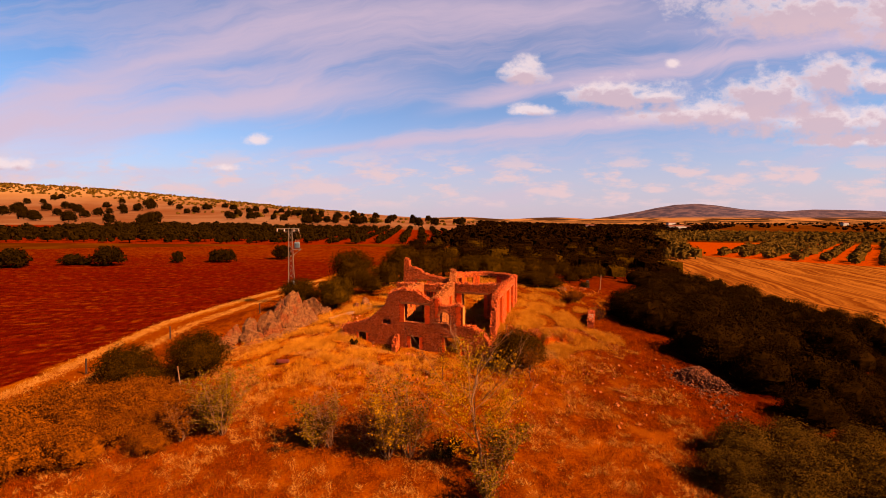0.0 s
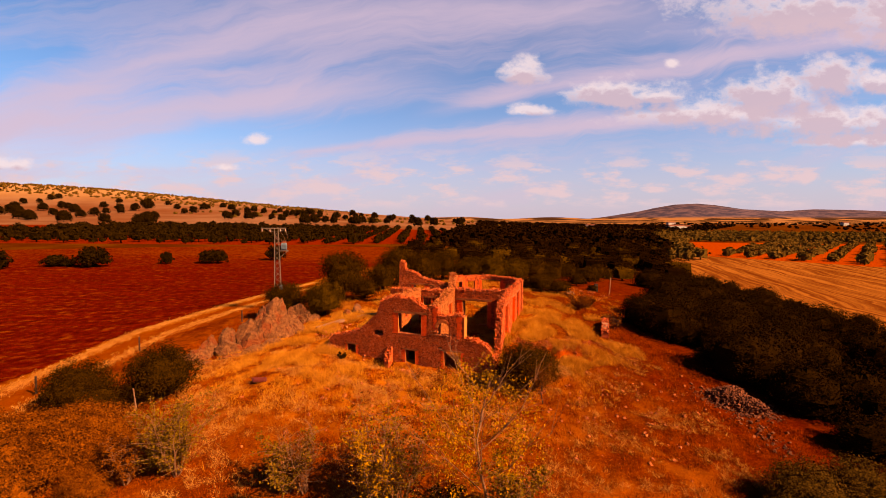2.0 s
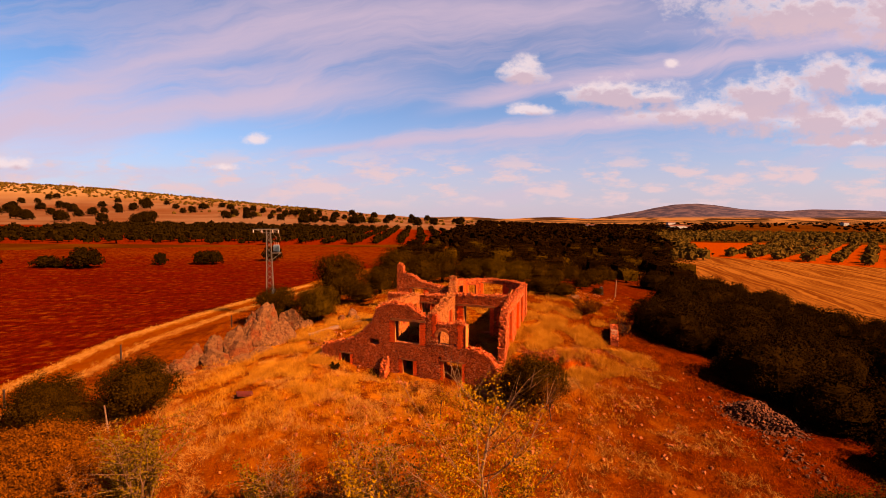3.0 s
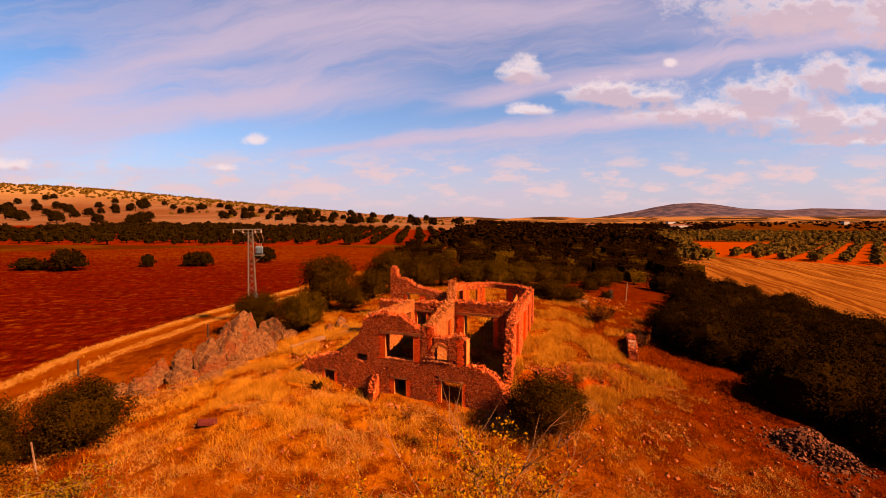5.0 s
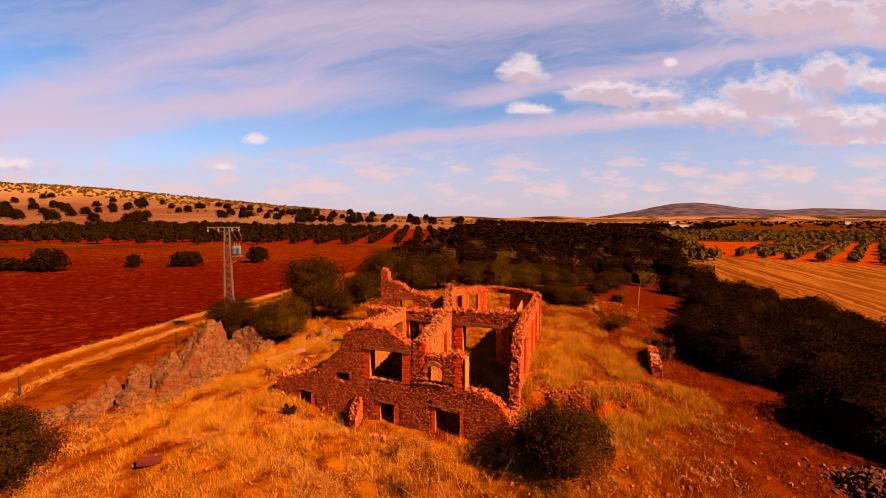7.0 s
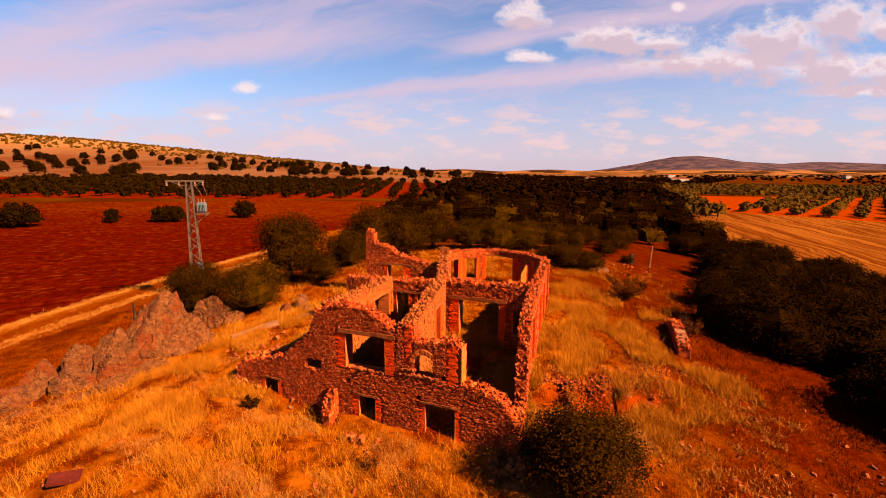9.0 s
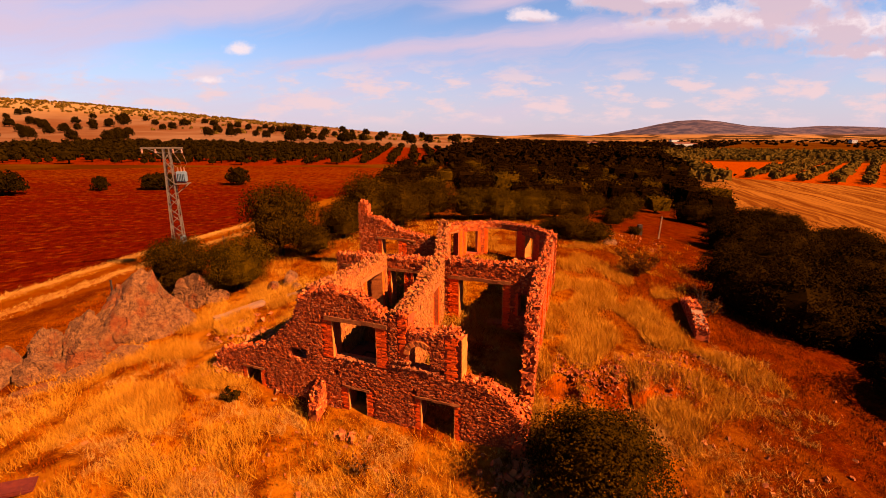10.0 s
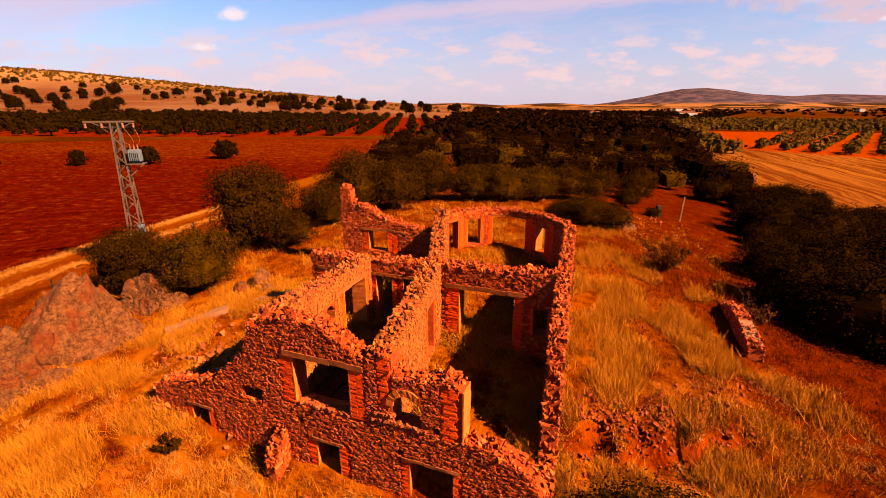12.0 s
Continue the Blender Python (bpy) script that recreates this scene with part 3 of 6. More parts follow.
def plaster_sheet(p, way_out, nrm, wide, z0, z1):
    """A thin coat of plaster with an uneven inner edge on the reveal at p, standing off along way_out."""
    rows = max(2, int((z1 - z0) / 0.12))
    v, f = [], []
    for k in range(rows + 1):
        z = z0 + (z1 - z0) * k / rows
        cut = wide * (0.90 + 0.10 * rng.random())
        for depth, off in ((-0.012, -0.02), (cut, -0.02), (cut, 0.016), (-0.012, 0.022)):
            q = p - nrm * depth + way_out * (off + 0.004 * rng.standard_normal())
            v.append((q.x, q.y, z))
        if k:
            o = 4 * k
            f += [(o - 4 + e, o - 4 + (e + 1) % 4, o + (e + 1) % 4, o + e) for e in range(4)]
    f += [(3, 2, 1, 0), (4 * rows, 4 * rows + 1, 4 * rows + 2, 4 * rows + 3)]
    return fast_mesh("plaster_reveal", v, f)


def ruin_wall(name, line, thick, profile, base, openings=(), brick_piers=(), label="", near=False, lintels=(), loose=1.0, ragged=0.12, facing=None, fine=1.0, plaster=1.0):
    """A wall of rubble: a mortar core, stones in rough courses on both faces, brick jambs, timber lintels and loose stones on top.
    openings: s0, s1, z0, z1, jamb (brick jamb width), arch."""
    wall = part(name, fast_wall_core(line, thick, profile, base, openings), MORTAR, ruin, label)
    ss, zz = [q[0] for q in profile], [q[1] for q in profile]

    def top(s):
        return float(np.interp(s, ss, zz)) + ragged * (noise.noise(Vector((s * 1.7, base, thick * 9))) + 0.6 * noise.noise(Vector((s * 5.1, 3.0, thick))))

    def hole(s, z, m=0.0):
        for o in openings:
            if o[0] - m < s < o[1] + m and o[2] - m * 0.5 < z < arch_top(o, s) + m * 0.5:
                return True
        return False

    def bricked(s, z):
        for o in openings:
            j = o[4] if len(o) > 4 else 0.0
            if j and o[0] - j < s < o[1] + j and o[2] - 0.1 < z < o[3] + 0.12:
                return True
        for s0, s1, z0, z1 in brick_piers:
            if s0 - 0.02 < s < s1 + 0.02 and z0 < z < z1:
                return True
        return False

    heap = Heap()
    zmax = max(zz) + 0.3
    for face in (0, 1):
        z = base
        while z < zmax:
            size = fine if face == 0 else 1.0
            hgt = (0.050 + 0.075 * rng.random()) * size
            s = -0.1 * rng.random()
            while s < line.len:
                ln = (0.07 + 0.22 * rng.random() ** 2.0) * size
                hh = hgt * (0.60 + 0.95 * rng.random())
                sc = s + ln / 2
                zc = z + hgt / 2 + 0.026 * rng.standard_normal() + 0.10 * noise.noise(Vector((sc * 1.6, z * 1.2, face * 7.0)))
                if 0 <= sc <= line.len and zc < top(sc) - 0.02 and not hole(sc, zc, ln * 0.42) and not bricked(sc, zc):
                    t, nrm, p = line.t(sc), line.n(sc), line.p(sc)
                    proud = 0.002 + 0.034 * rng.random() ** 1.4
                    out = nrm if face == 0 else -nrm
                    c = p + (out * (proud - 0.03) if face == 0 else -nrm * thick + out * (proud - 0.03))
                    tilt = 0.34 * rng.standard_normal()
                    ax = (t.x * ln * 0.47, t.y * ln * 0.47, tilt * ln * 0.35)
                    heap.box((c.x, c.y, zc), ax, (out.x * 0.03, out.y * 0.03, 0), (0, 0, hh * 0.52), 0.44, rng)
                s += ln
            z += hgt
    # rubble crest, the part of it too small to pick apart
    s = 0.0
    while s < line.len:
        zt, drop = top(s), top(min(line.len, s + 0.08)) - top(s)
        for k in range(4 + min(14, int(abs(drop) * 22))):
            off = -thick * rng.random()
            p = line.p(s) + line.n(s) * off
            if not hole(s, zt - 0.1):
                r = 0.030 + 0.055 * rng.random() ** 1.5
                ang = rng.random() * 6.28
                heap.box((p.x, p.y, zt + drop * rng.random() + 0.05 * rng.standard_normal()), (math.cos(ang) * r * 1.3, math.sin(ang) * r * 1.3, 0.03 * rng.standard_normal()),
                         (-math.sin(ang) * r * 0.7, math.cos(ang) * r * 0.7, 0.04 * rng.standard_normal()), (0, 0, r * 0.6), 0.6, rng)
        s += 0.08
    tagged(part("rubble_facing", heap.mesh("rubble_facing"), facing or STONE, wall, "irregular brown rubble stones with earth mortar"), kind="stuff")
    # loose stones along the top
    rest = Heap()
    s = 0.1
    while s < line.len:
        zt = top(s)
        if not hole(s, zt - 0.1):
            for off in ((0.12, thick - 0.12) if thick > 0.45 else (thick / 2,)):
                if rng.random() > loose:
                    continue
                p = line.p(s) - line.n(s) * (off + 0.08 * rng.standard_normal())
                r = 0.034 + 0.05 * rng.random() ** 1.8
                me = TOP_MESHES[int(rng.integers(7))]
                if PARTS["stone"] >= 300:
                    ang = rng.random() * 6.28
                    rest.box((p.x, p.y, zt + r * 0.25), (math.cos(ang) * r, math.sin(ang) * r, 0.05 * rng.standard_normal()),
                             (-math.sin(ang) * r * 0.8, math.cos(ang) * r * 0.8, 0.05 * rng.standard_normal()), (0, 0, r * 0.6), 0.6, rng)
                else:
                    PARTS["stone"] += 1
                    ob = part("stone", me, STONE_TOP, wall)
                    ob.matrix_basis = Matrix.LocRotScale((p.x, p.y, zt + r * 0.15), Euler((0.3 * rng.standard_normal(), 0.3 * rng.standard_normal(), 6.28 * rng.random())),
                                                         (r * 1.2, r, r * 0.9))
        s += 0.09 + 0.08 * rng.random()
    if rest.count:
        tagged(part("crest_rubble", rest.mesh("crest_rubble"), STONE_LOOSE, wall, "pale loose stones along the broken top"), kind="stuff")
    # brick jambs and piers: one course after the other, toothed into the stone
    jambs = []
    for o in openings:
        j = o[4] if len(o) > 4 else 0.0
        if j:
            jambs += [(o[0] - j, o[0], o[2], o[3] + 0.02, -1), (o[1], o[1] + j, o[2], o[3] + 0.02, 1)]
    jambs += [(*q, 0) for q in brick_piers]
    heap = Heap()
    for s0, s1, z0, z1, grow in jambs:
        z, k = z0, 0
        while z < z1 and z < top((s0 + s1) / 2) - 0.04:
            cut = 0.02 + 0.15 * rng.random() ** 1.5
            other = 0.02 + 0.15 * rng.random() ** 1.5
            lo, hi = (s0 + cut if grow <= 0 else s0), (s1 - (cut if grow > 0 else other) if grow >= 0 else s1)
            pieces = max(1, round((hi - lo) / 0.30))
            for i in range(pieces):
                a0, a1 = lo + (hi - lo) * i / pieces, lo + (hi - lo) * (i + 1) / pieces - 0.012
                sc = (a0 + a1) / 2
                t, nrm = line.t(sc), line.n(sc)
                p = line.p(sc) - nrm * (thick / 2) + nrm * 0.006 * rng.standard_normal()
                lx, ly, lz = a1 - a0, thick + 0.016, 0.060
                if near and PARTS["brick"] < 330:
                    PARTS["brick"] += 1
                    ob = part("brick", brick_mesh(round(lx, 1), ly, lz), BRICK, wall)
                    ob.matrix_basis = Matrix.LocRotScale((p.x, p.y, z + 0.03), Euler((0, 0, math.atan2(t.y, t.x))), (lx / round(lx, 1), 1, 1))
                else:
                    heap.box((p.x, p.y, z + 0.03), (t.x * lx / 2, t.y * lx / 2, 0), (nrm.x * ly / 2, nrm.y * ly / 2, 0), (0, 0, lz / 2), 0.06, rng)
            z += 0.072
            k += 1
    if heap.count:
        tagged(part("brickwork", heap.mesh("brickwork"), BRICK_JOINED, wall, "toothed red brick courses"), kind="stuff")
    # remains of pale lime plaster on the reveals
    for o in openings:
        if len(o) < 5 or o[4] < 0.2 or plaster == 0:
            continue
        for at, way_in in ((o[0], 1), (o[1], -1)):
            t, nrm, p = line.t(at), line.n(at), line.p(at)
            top_z = min(o[3] - (0.3 if len(o) > 5 and o[5] else 0.02), top(at) - 0.1)
            if top_z > o[2] + 0.3:
                sheet = plaster_sheet(p, t * way_in, nrm, thick * plaster, o[2] + 0.03, top_z)
                part("plaster_reveal", sheet, PLASTER, wall, "crumbling pale lime plaster")
    for s0, s1, z0, z1 in lintels:
        h = Heap()
        sc = (s0 + s1) / 2
        t, nrm = line.t(sc), line.n(sc)
        p = line.p(sc) - nrm * (thick / 2)
        steps = 5 if s1 - s0 > 1.2 else 2
        for i in range(steps):
            si = s0 + (s1 - s0) * (i + 0.5) / steps
            ti, ni, pi_ = line.t(si), line.n(si), line.p(si)
            pi_ = pi_ - ni * (thick / 2)
            w = (s1 - s0) / steps / 2 * 1.02
            h.box((pi_.x, pi_.y, (z0 + z1) / 2 + 0.01 * rng.standard_normal()), (ti.x * w, ti.y * w, 0), (ni.x * (thick / 2 + 0.05), ni.y * (thick / 2 + 0.05), 0), (0, 0, (z1 - z0) / 2), 0.05, rng)
        part("lintel", h.mesh("lintel"), TIMBER, wall, "weathered pale timber lintel")
    return wall


def arch_top(o, s):
    """The height of an opening's upper edge at s."""
    if len(o) > 5 and o[5]:
        c, r = (o[0] + o[1]) / 2, (o[1] - o[0]) / 2
        return o[3] - r + math.sqrt(max(0.0, r * r - (s - c) ** 2))
    return o[3]


def fast_wall_core(line, thick, profile, base, openings):
    ss, zz = [q[0] for q in profile], [q[1] for q in profile]
    cuts = set(np.arange(0, line.len, 0.22)) | {line.len}
    for o in openings:
        cuts |= {max(0.0, o[0]), min(line.len, o[1])}
        if len(o) > 5 and o[5]:
            cuts |= set(np.linspace(o[0], o[1], 9))
    cuts |= {c for c in line.cum}
    cuts = sorted(c for c in cuts if 0 <= c <= line.len)
    h = Heap()
    inset = 0.03
    for a, b in zip(cuts, cuts[1:]):
        if b - a < 1e-3:
            continue
        m = (a + b) / 2
        spans = [(base, float(np.interp(m, ss, zz)) - 0.05)]
        for o in openings:
            if o[0] < m < o[1]:
                lo, hi = o[2], arch_top(o, m)
                nxt = []
                for p, q in spans:
                    if lo > p:
                        nxt.append((p, min(q, lo)))
                    if hi < q:
                        nxt.append((max(p, hi), q))
                spans = nxt
        t, nrm, p = line.t(m), line.n(m), line.p(m)
        c = p - nrm * (thick / 2)
        for lo, hi in spans:
            if hi - lo > 0.01:
                h.box((c.x, c.y, (lo + hi) / 2), (t.x * (b - a) / 2, t.y * (b - a) / 2, 0), (nrm.x * (thick / 2 - inset), nrm.y * (thick / 2 - inset), 0), (0, 0, (hi - lo) / 2))
    bm = bmesh.new()
    bm.from_mesh(h.mesh("wall"))
    bmesh.ops.remove_doubles(bm, verts=bm.verts[:], dist=0.025)
    me = bpy.data.meshes.new("wall")
    bm.to_mesh(me)
    bm.free()
    return me


A0 = -12.45
facade = Line([fac(A0), fac(2.45)])
ruin_wall("front_wall", facade, 0.65,
          [(a - A0, z) for a, z in ((-12.45, 1.2), (-12.0, 1.6), (-10.2, 2.0), (-9.2, 2.45), (-7.7, 3.7), (-7.25, 4.9), (-6.5, 5.25), (-5.4, 5.35), (-4.4, 5.2), (-3.8, 4.95),
                                    (-3.3, 4.6), (-2.9, 4.5), (-2.5, 4.85), (-2.18, 4.75), (-2.1, 4.15), (-1.3, 4.05), (-0.4, 4.3), (0.0, 4.15), (0.03, 2.45), (1.4, 2.35), (2.0, 1.9), (2.45, 1.2))],
          -1.3,
          openings=[(6.80, 8.90, 2.33, 4.05, 0.55), (10.34, 11.26, 2.50, 3.62, 0.0, True), (1.85, 2.70, -0.25, 1.0, 0.3), (7.45, 8.35, -1.3, 1.05, 0.4),
                    (10.85, 12.30, -0.9, 1.28, 0.3), (4.55, 5.35, 2.0, 2.42), (11.66, 11.84, 2.52, 2.70), (10.46, 10.64, 1.42, 1.60), (6.81, 6.99, 1.57, 1.75)],
          brick_piers=[(11.85, 12.45, 2.4, 4.2), (9.85, 10.33, 3.0, 4.75)], label="two-storey front of brown rubble with brick jambs, broken top",
          near=True, fine=0.62, plaster=0.20, lintels=[(6.45, 9.4, 4.05, 4.24), (10.6, 12.5, 1.28, 1.38), (1.7, 2.9, 1.0, 1.1), (7.3, 8.5, 1.05, 1.15)])
# pale arch stones round the small upper window
front = [ob for ob in ruin.children if ob.name == "front_wall"][0]
for k in range(8):
    ang = math.pi * (k + 0.5) / 11
    sa, za = 10.80 - 0.53 * math.cos(ang), 3.16 + 0.53 * math.sin(ang)
    pa, ta, na = facade.p(sa), facade.t(sa), facade.n(sa)
    pa = pa - na * 0.27
    h = Heap()
    up, side = (ta.x * -math.cos(ang), ta.y * -math.cos(ang), math.sin(ang)), (ta.x * math.sin(ang), ta.y * math.sin(ang), math.cos(ang))
    h.box((pa.x, pa.y, za), [q * 0.115 for q in up], (na.x * 0.33, na.y * 0.33, 0), [q * 0.092 for q in side], 0.10, rng)
    part("arch_stone", h.mesh("arch_stone"), PLASTER, front)
# pale loose stones left on the window sill and on the ledge under the arch
h = Heap()
for s0, s1, zt, count in ((6.82, 8.88, 2.36, 110), (9.55, 11.6, 2.52, 60), (9.75, 10.4, 2.75, 40)):
    for _ in range(count):
        sa, dep = s0 + (s1 - s0) * rng.random(), 0.02 + 0.40 * rng.random() * (1.0 if zt < 2.4 else 0.15)
        c = facade.p(sa) - facade.n(sa) * (dep - 0.03)
        r_, ang = 0.03 + 0.045 * rng.random() ** 1.5, 6.28 * rng.random()
        h.box((c.x, c.y, zt + 0.03 * rng.random()), (math.cos(ang) * r_ * 1.3, math.sin(ang) * r_ * 1.3, 0.02 * rng.standard_normal()), (-math.sin(ang) * r_, math.cos(ang) * r_, 0), (0, 0, r_ * 0.6), 0.5, rng)
tagged(part("sill_rubble", h.mesh("sill_rubble"), STONE_LOOSE, front, "pale loose stones on the window sill"), kind="stuff")
# sunlit plastered end of the brick pier beside the gap
part("plaster_reveal", plaster_sheet(facade.p(12.565), facade.t(12.4), facade.n(12.4), 0.66, 2.42, 4.12), PLASTER, front, "crumbling pale lime plaster")
buttress = Line([fac(-6.15, -0.75), fac(-6.15, 0.0)])
ruin_wall("buttress", buttress, 0.45, [(0, 0.2), (0.35, 0.75), (0.75, 1.15)], -1.3, label="low broken buttress of rubble", loose=0.6)

mid_wall = Line([(-0.332, 0.842), (1.20, 7.30)])
ruin_wall("middle_wall", mid_wall, 0.7, [(0, 4.8), (0.2, 4.65), (0.9, 4.75), (2.7, 4.95), (4.7, 5.05), (6.64, 5.25)], -1.0,
          openings=[(0.27, 0.85, 3.0, 4.25, 0.24), (4.3, 5.3, 2.0, 4.15, 0.3)], label="sunlit inner wall of pale rubble", facing=STONE_PALE, plaster=0, lintels=[(0.1, 1.0, 4.25, 4.37), (4.0, 5.7, 4.15, 4.32)], fine=0.85)
mid_back = Line([(1.20, 7.95), (1.62, 16.3)])
ruin_wall("middle_wall_back", mid_back, 0.7, [(0, 4.7), (2.5, 4.6), (4.5, 4.9), (6.5, 5.15), (7.6, 5.2), (7.65, 5.6), (8.4, 5.6)], 1.2,
          openings=[(4.6, 5.8, 2.4, 4.2, 0.25)], brick_piers=[(7.7, 8.3, 1.8, 5.5)], label="inner wall with a tall end pier", facing=STONE_PALE, lintels=[(4.3, 6.1, 4.2, 4.36)])
left_wall = Line([(-4.30, 2.85), (-2.00, 9.10)])
ruin_wall("left_inner_wall", left_wall, 0.75, [(0, 5.1), (2.0, 5.0), (4.0, 4.95), (6.66, 4.9)], -1.0,
          openings=[(2.75, 3.35, 2.9, 3.95, 0.22, True), (4.1, 5.9, 1.5, 4.2, 0.32)], label="sunlit inner wall of rubble with a doorway", facing=STONE_PALE, lintels=[(3.4, 6.5, 4.2, 4.38)])
cross_right = Line([(1.25, 7.25), (5.95, 5.42)])
ruin_wall("cross_wall", cross_right, 0.75, [(0, 5.2), (2.5, 5.15), (5.04, 5.3)], 0.0,
          openings=[(0.75, 3.15, 1.95, 4.15, 0.4), (3.95, 4.55, 2.55, 3.75, 0.25, True)], brick_piers=[(0.1, 0.75, 1.6, 4.15), (3.15, 3.6, 1.6, 4.15)],
          label="cross wall over a wide opening", lintels=[(0.1, 3.55, 4.15, 4.35)])
cross_left = Line([(-5.15, 10.15), (1.1, 7.72)])
ruin_wall("cross_wall_left", cross_left, 0.7, [(0, 4.75), (1.5, 4.8), (3.0, 4.75), (5.0, 4.85), (6.7, 5.0)], 0.0,
          openings=[(0.75, 1.3, 2.6, 4.05, 0.3), (3.55, 4.4, 1.6, 4.1, 0.25), (4.95, 5.7, 1.6, 4.1, 0.25)], label="cross wall with doorways", lintels=[(0.4, 2.0, 4.05, 4.2), (3.3, 4.75, 4.1, 4.25), (4.75, 6.0, 4.1, 4.25)])
right_wall = Line([(3.62, -1.30), (7.85, 12.60)], side=-1)
NICHES = ((4.3, 5.9), (8.5, 10.1), (11.5, 13.1))
ruin_wall("right_wall", right_wall, 0.52, [(0, 0.5), (1.7, 0.9), (2.2, 1.3), (2.45, 3.3), (2.8, 4.3), (3.6, 4.8), (5.2, 5.05), (9.0, 5.2), (14.53, 5.05)], -1.0,
          openings=[(s0, s1, 1.7, 4.45, 0.22) for s0, s1 in NICHES], label="long side wall of rubble with pale broken crest", plaster=0, lintels=[(s0 - 0.2, s1 + 0.2, 4.45, 4.56) for s0, s1 in NICHES])
# brick backs that close the niches on the inner side
side_wall = [ob for ob in ruin.children if ob.name == "right_wall"][0]
for s0, s1 in NICHES:
    h = Heap()
    z = 1.68
    while z < 4.44:
        s_ = s0 - 0.2 * rng.random()
        while s_ < s1:
            e_ = min(s1 + 0.02, s_ + 0.27)
            m_ = (max(s_, s0) + e_) / 2
            t, nrm = right_wall.t(m_), right_wall.n(m_)
            c = right_wall.p(m_) - nrm * (0.09 + 0.006 * rng.standard_normal())
            w_ = (e_ - max(s_, s0)) / 2 - 0.006
            if w_ > 0.02:
                h.box((c.x, c.y, z + 0.034), (t.x * w_, t.y * w_, 0), (nrm.x * 0.09, nrm.y * 0.09, 0), (0, 0, 0.031), 0.05, rng)
            s_ = e_
        z += 0.072
    tagged(part("brick_panel", h.mesh("brick_panel"), BRICK_JOINED, side_wall, "blind niche closed with red brick"), kind="stuff")
apse = Line(rounded([(1.55, 17.3), (3.2, 18.6), (5.1, 18.95), (6.9, 18.0), (7.95, 16.2), (8.25, 14.2), (7.9, 12.65)]))
ruin_wall("curved_end_wall", apse, 0.6, [(0, 5.1), (0.8, 4.95), (6.0, 4.9), (apse.len, 5.1)], 1.2,
          openings=[(0.35, 1.15, 1.9, 4.35, 0.0), (1.95, 2.95, 2.55, 4.3, 0.3), (3.75, 6.1, 1.9, 4.45, 0.35), (7.0, 7.9, 2.5, 4.2, 0.45)],
          brick_piers=[(1.2, 1.65, 1.8, 4.5), (6.1, 6.7, 1.8, 4.5), (8.2, 8.9, 1.8, 4.6)], label="curved end wall with brick piers and window gaps", lintels=[(0.2, 1.3, 4.35, 4.47), (3.6, 6.2, 4.45, 4.56), (6.9, 8.0, 4.2, 4.3)])
back_left = Line([(-4.85, 16.45), (1.0, 14.5)])
ruin_wall("back_wall", back_left, 0.65, [(0, 6.6), (0.25, 7.0), (0.6, 6.7), (0.75, 5.9), (1.6, 5.75), (2.2, 5.6), (2.6, 5.2), (3.6, 4.95), (4.6, 4.65), (6.17, 4.5)], 1.0,
          openings=[(1.75, 3.05, 3.1, 4.35, 0.35)], brick_piers=[(3.3, 3.75, 1.8, 4.3)], label="back wall with a tall broken corner", lintels=[(1.4, 3.5, 4.35, 4.5), (3.6, 4.4, 4.3, 4.42)])

# earth floor added to shade the cellar, left of the middle wall, coloured shade-dark
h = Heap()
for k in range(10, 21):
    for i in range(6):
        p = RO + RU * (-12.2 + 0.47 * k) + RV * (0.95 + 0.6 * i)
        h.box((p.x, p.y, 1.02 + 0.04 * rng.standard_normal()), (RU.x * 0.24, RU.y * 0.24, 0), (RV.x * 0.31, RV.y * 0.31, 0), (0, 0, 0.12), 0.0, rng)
tagged(part("cellar_shade_slab", h.mesh("cellar_shade_slab"), EARTH_SHADE, ruin, "added earth floor that shades the cellar, coloured dark as shade"), kind="stuff")

# ---- rocks, rubble and small masonry ----
def rock_mesh(name, size, seed, sub=5, sharp=0.36):
    """A craggy rock: a ball cut by many chance planes, split by cracks and roughened."""
    bm = bmesh.new()
    bmesh.ops.create_icosphere(bm, subdivisions=sub, radius=1.0)
    r = np.random.default_rng(seed)
    planes = []
    for k in range(22):
        zc = 1 - 2 * (k + 0.5) / 22
        ang = 2.39996 * k + seed
        d = Vector((math.cos(ang) * math.sqrt(1 - zc * zc), math.sin(ang) * math.sqrt(1 - zc * zc), zc)) + Vector(r.normal(size=3)) * 0.22
        planes.append((d.normalized(), 0.66 + 0.26 * r.random()))
    planes += [(Vector((0.30, -0.80, 0.50)).normalized(), 0.56 + 0.10 * r.random()), (Vector((-0.70, -0.45, 0.55)).normalized(), 0.60 + 0.12 * r.random())]
    o = Vector((seed * 3.1, 0, 0))
    for vtx in bm.verts:
        d = vtx.co.normalized()
        k = 1.25
        for nrm, dist in planes:
            c = d.dot(nrm)
            if c > 0.03:
                k = min(k, dist / c)
        q = d * k
        bend = q + Vector((noise.noise(q * 2 + o), noise.noise(q * 2 - o), 0)) * 0.35
        groove = max(0.0, 1 - abs(noise.noise(bend * 2.2 + o)) / 0.09) + 0.6 * max(0.0, 1 - abs(noise.noise(bend * 5.0 + o)) / 0.10)
        cell = noise.cell(bend * 2.9 + o)
        k *= 0.98 + sharp * (0.13 * cell - 0.22 * groove + 0.07 * noise.noise(q * 9 + o) + 0.05 * noise.noise(q * 19 + o) + 0.16 * noise.noise(q * 2.3 - o))
        vtx.co = Vector((d.x * k * size[0], d.y * k * size[1], d.z * k * size[2]))
    me = bpy.data.meshes.new(name)
    bm.to_mesh(me)
    bm.free()
    return me


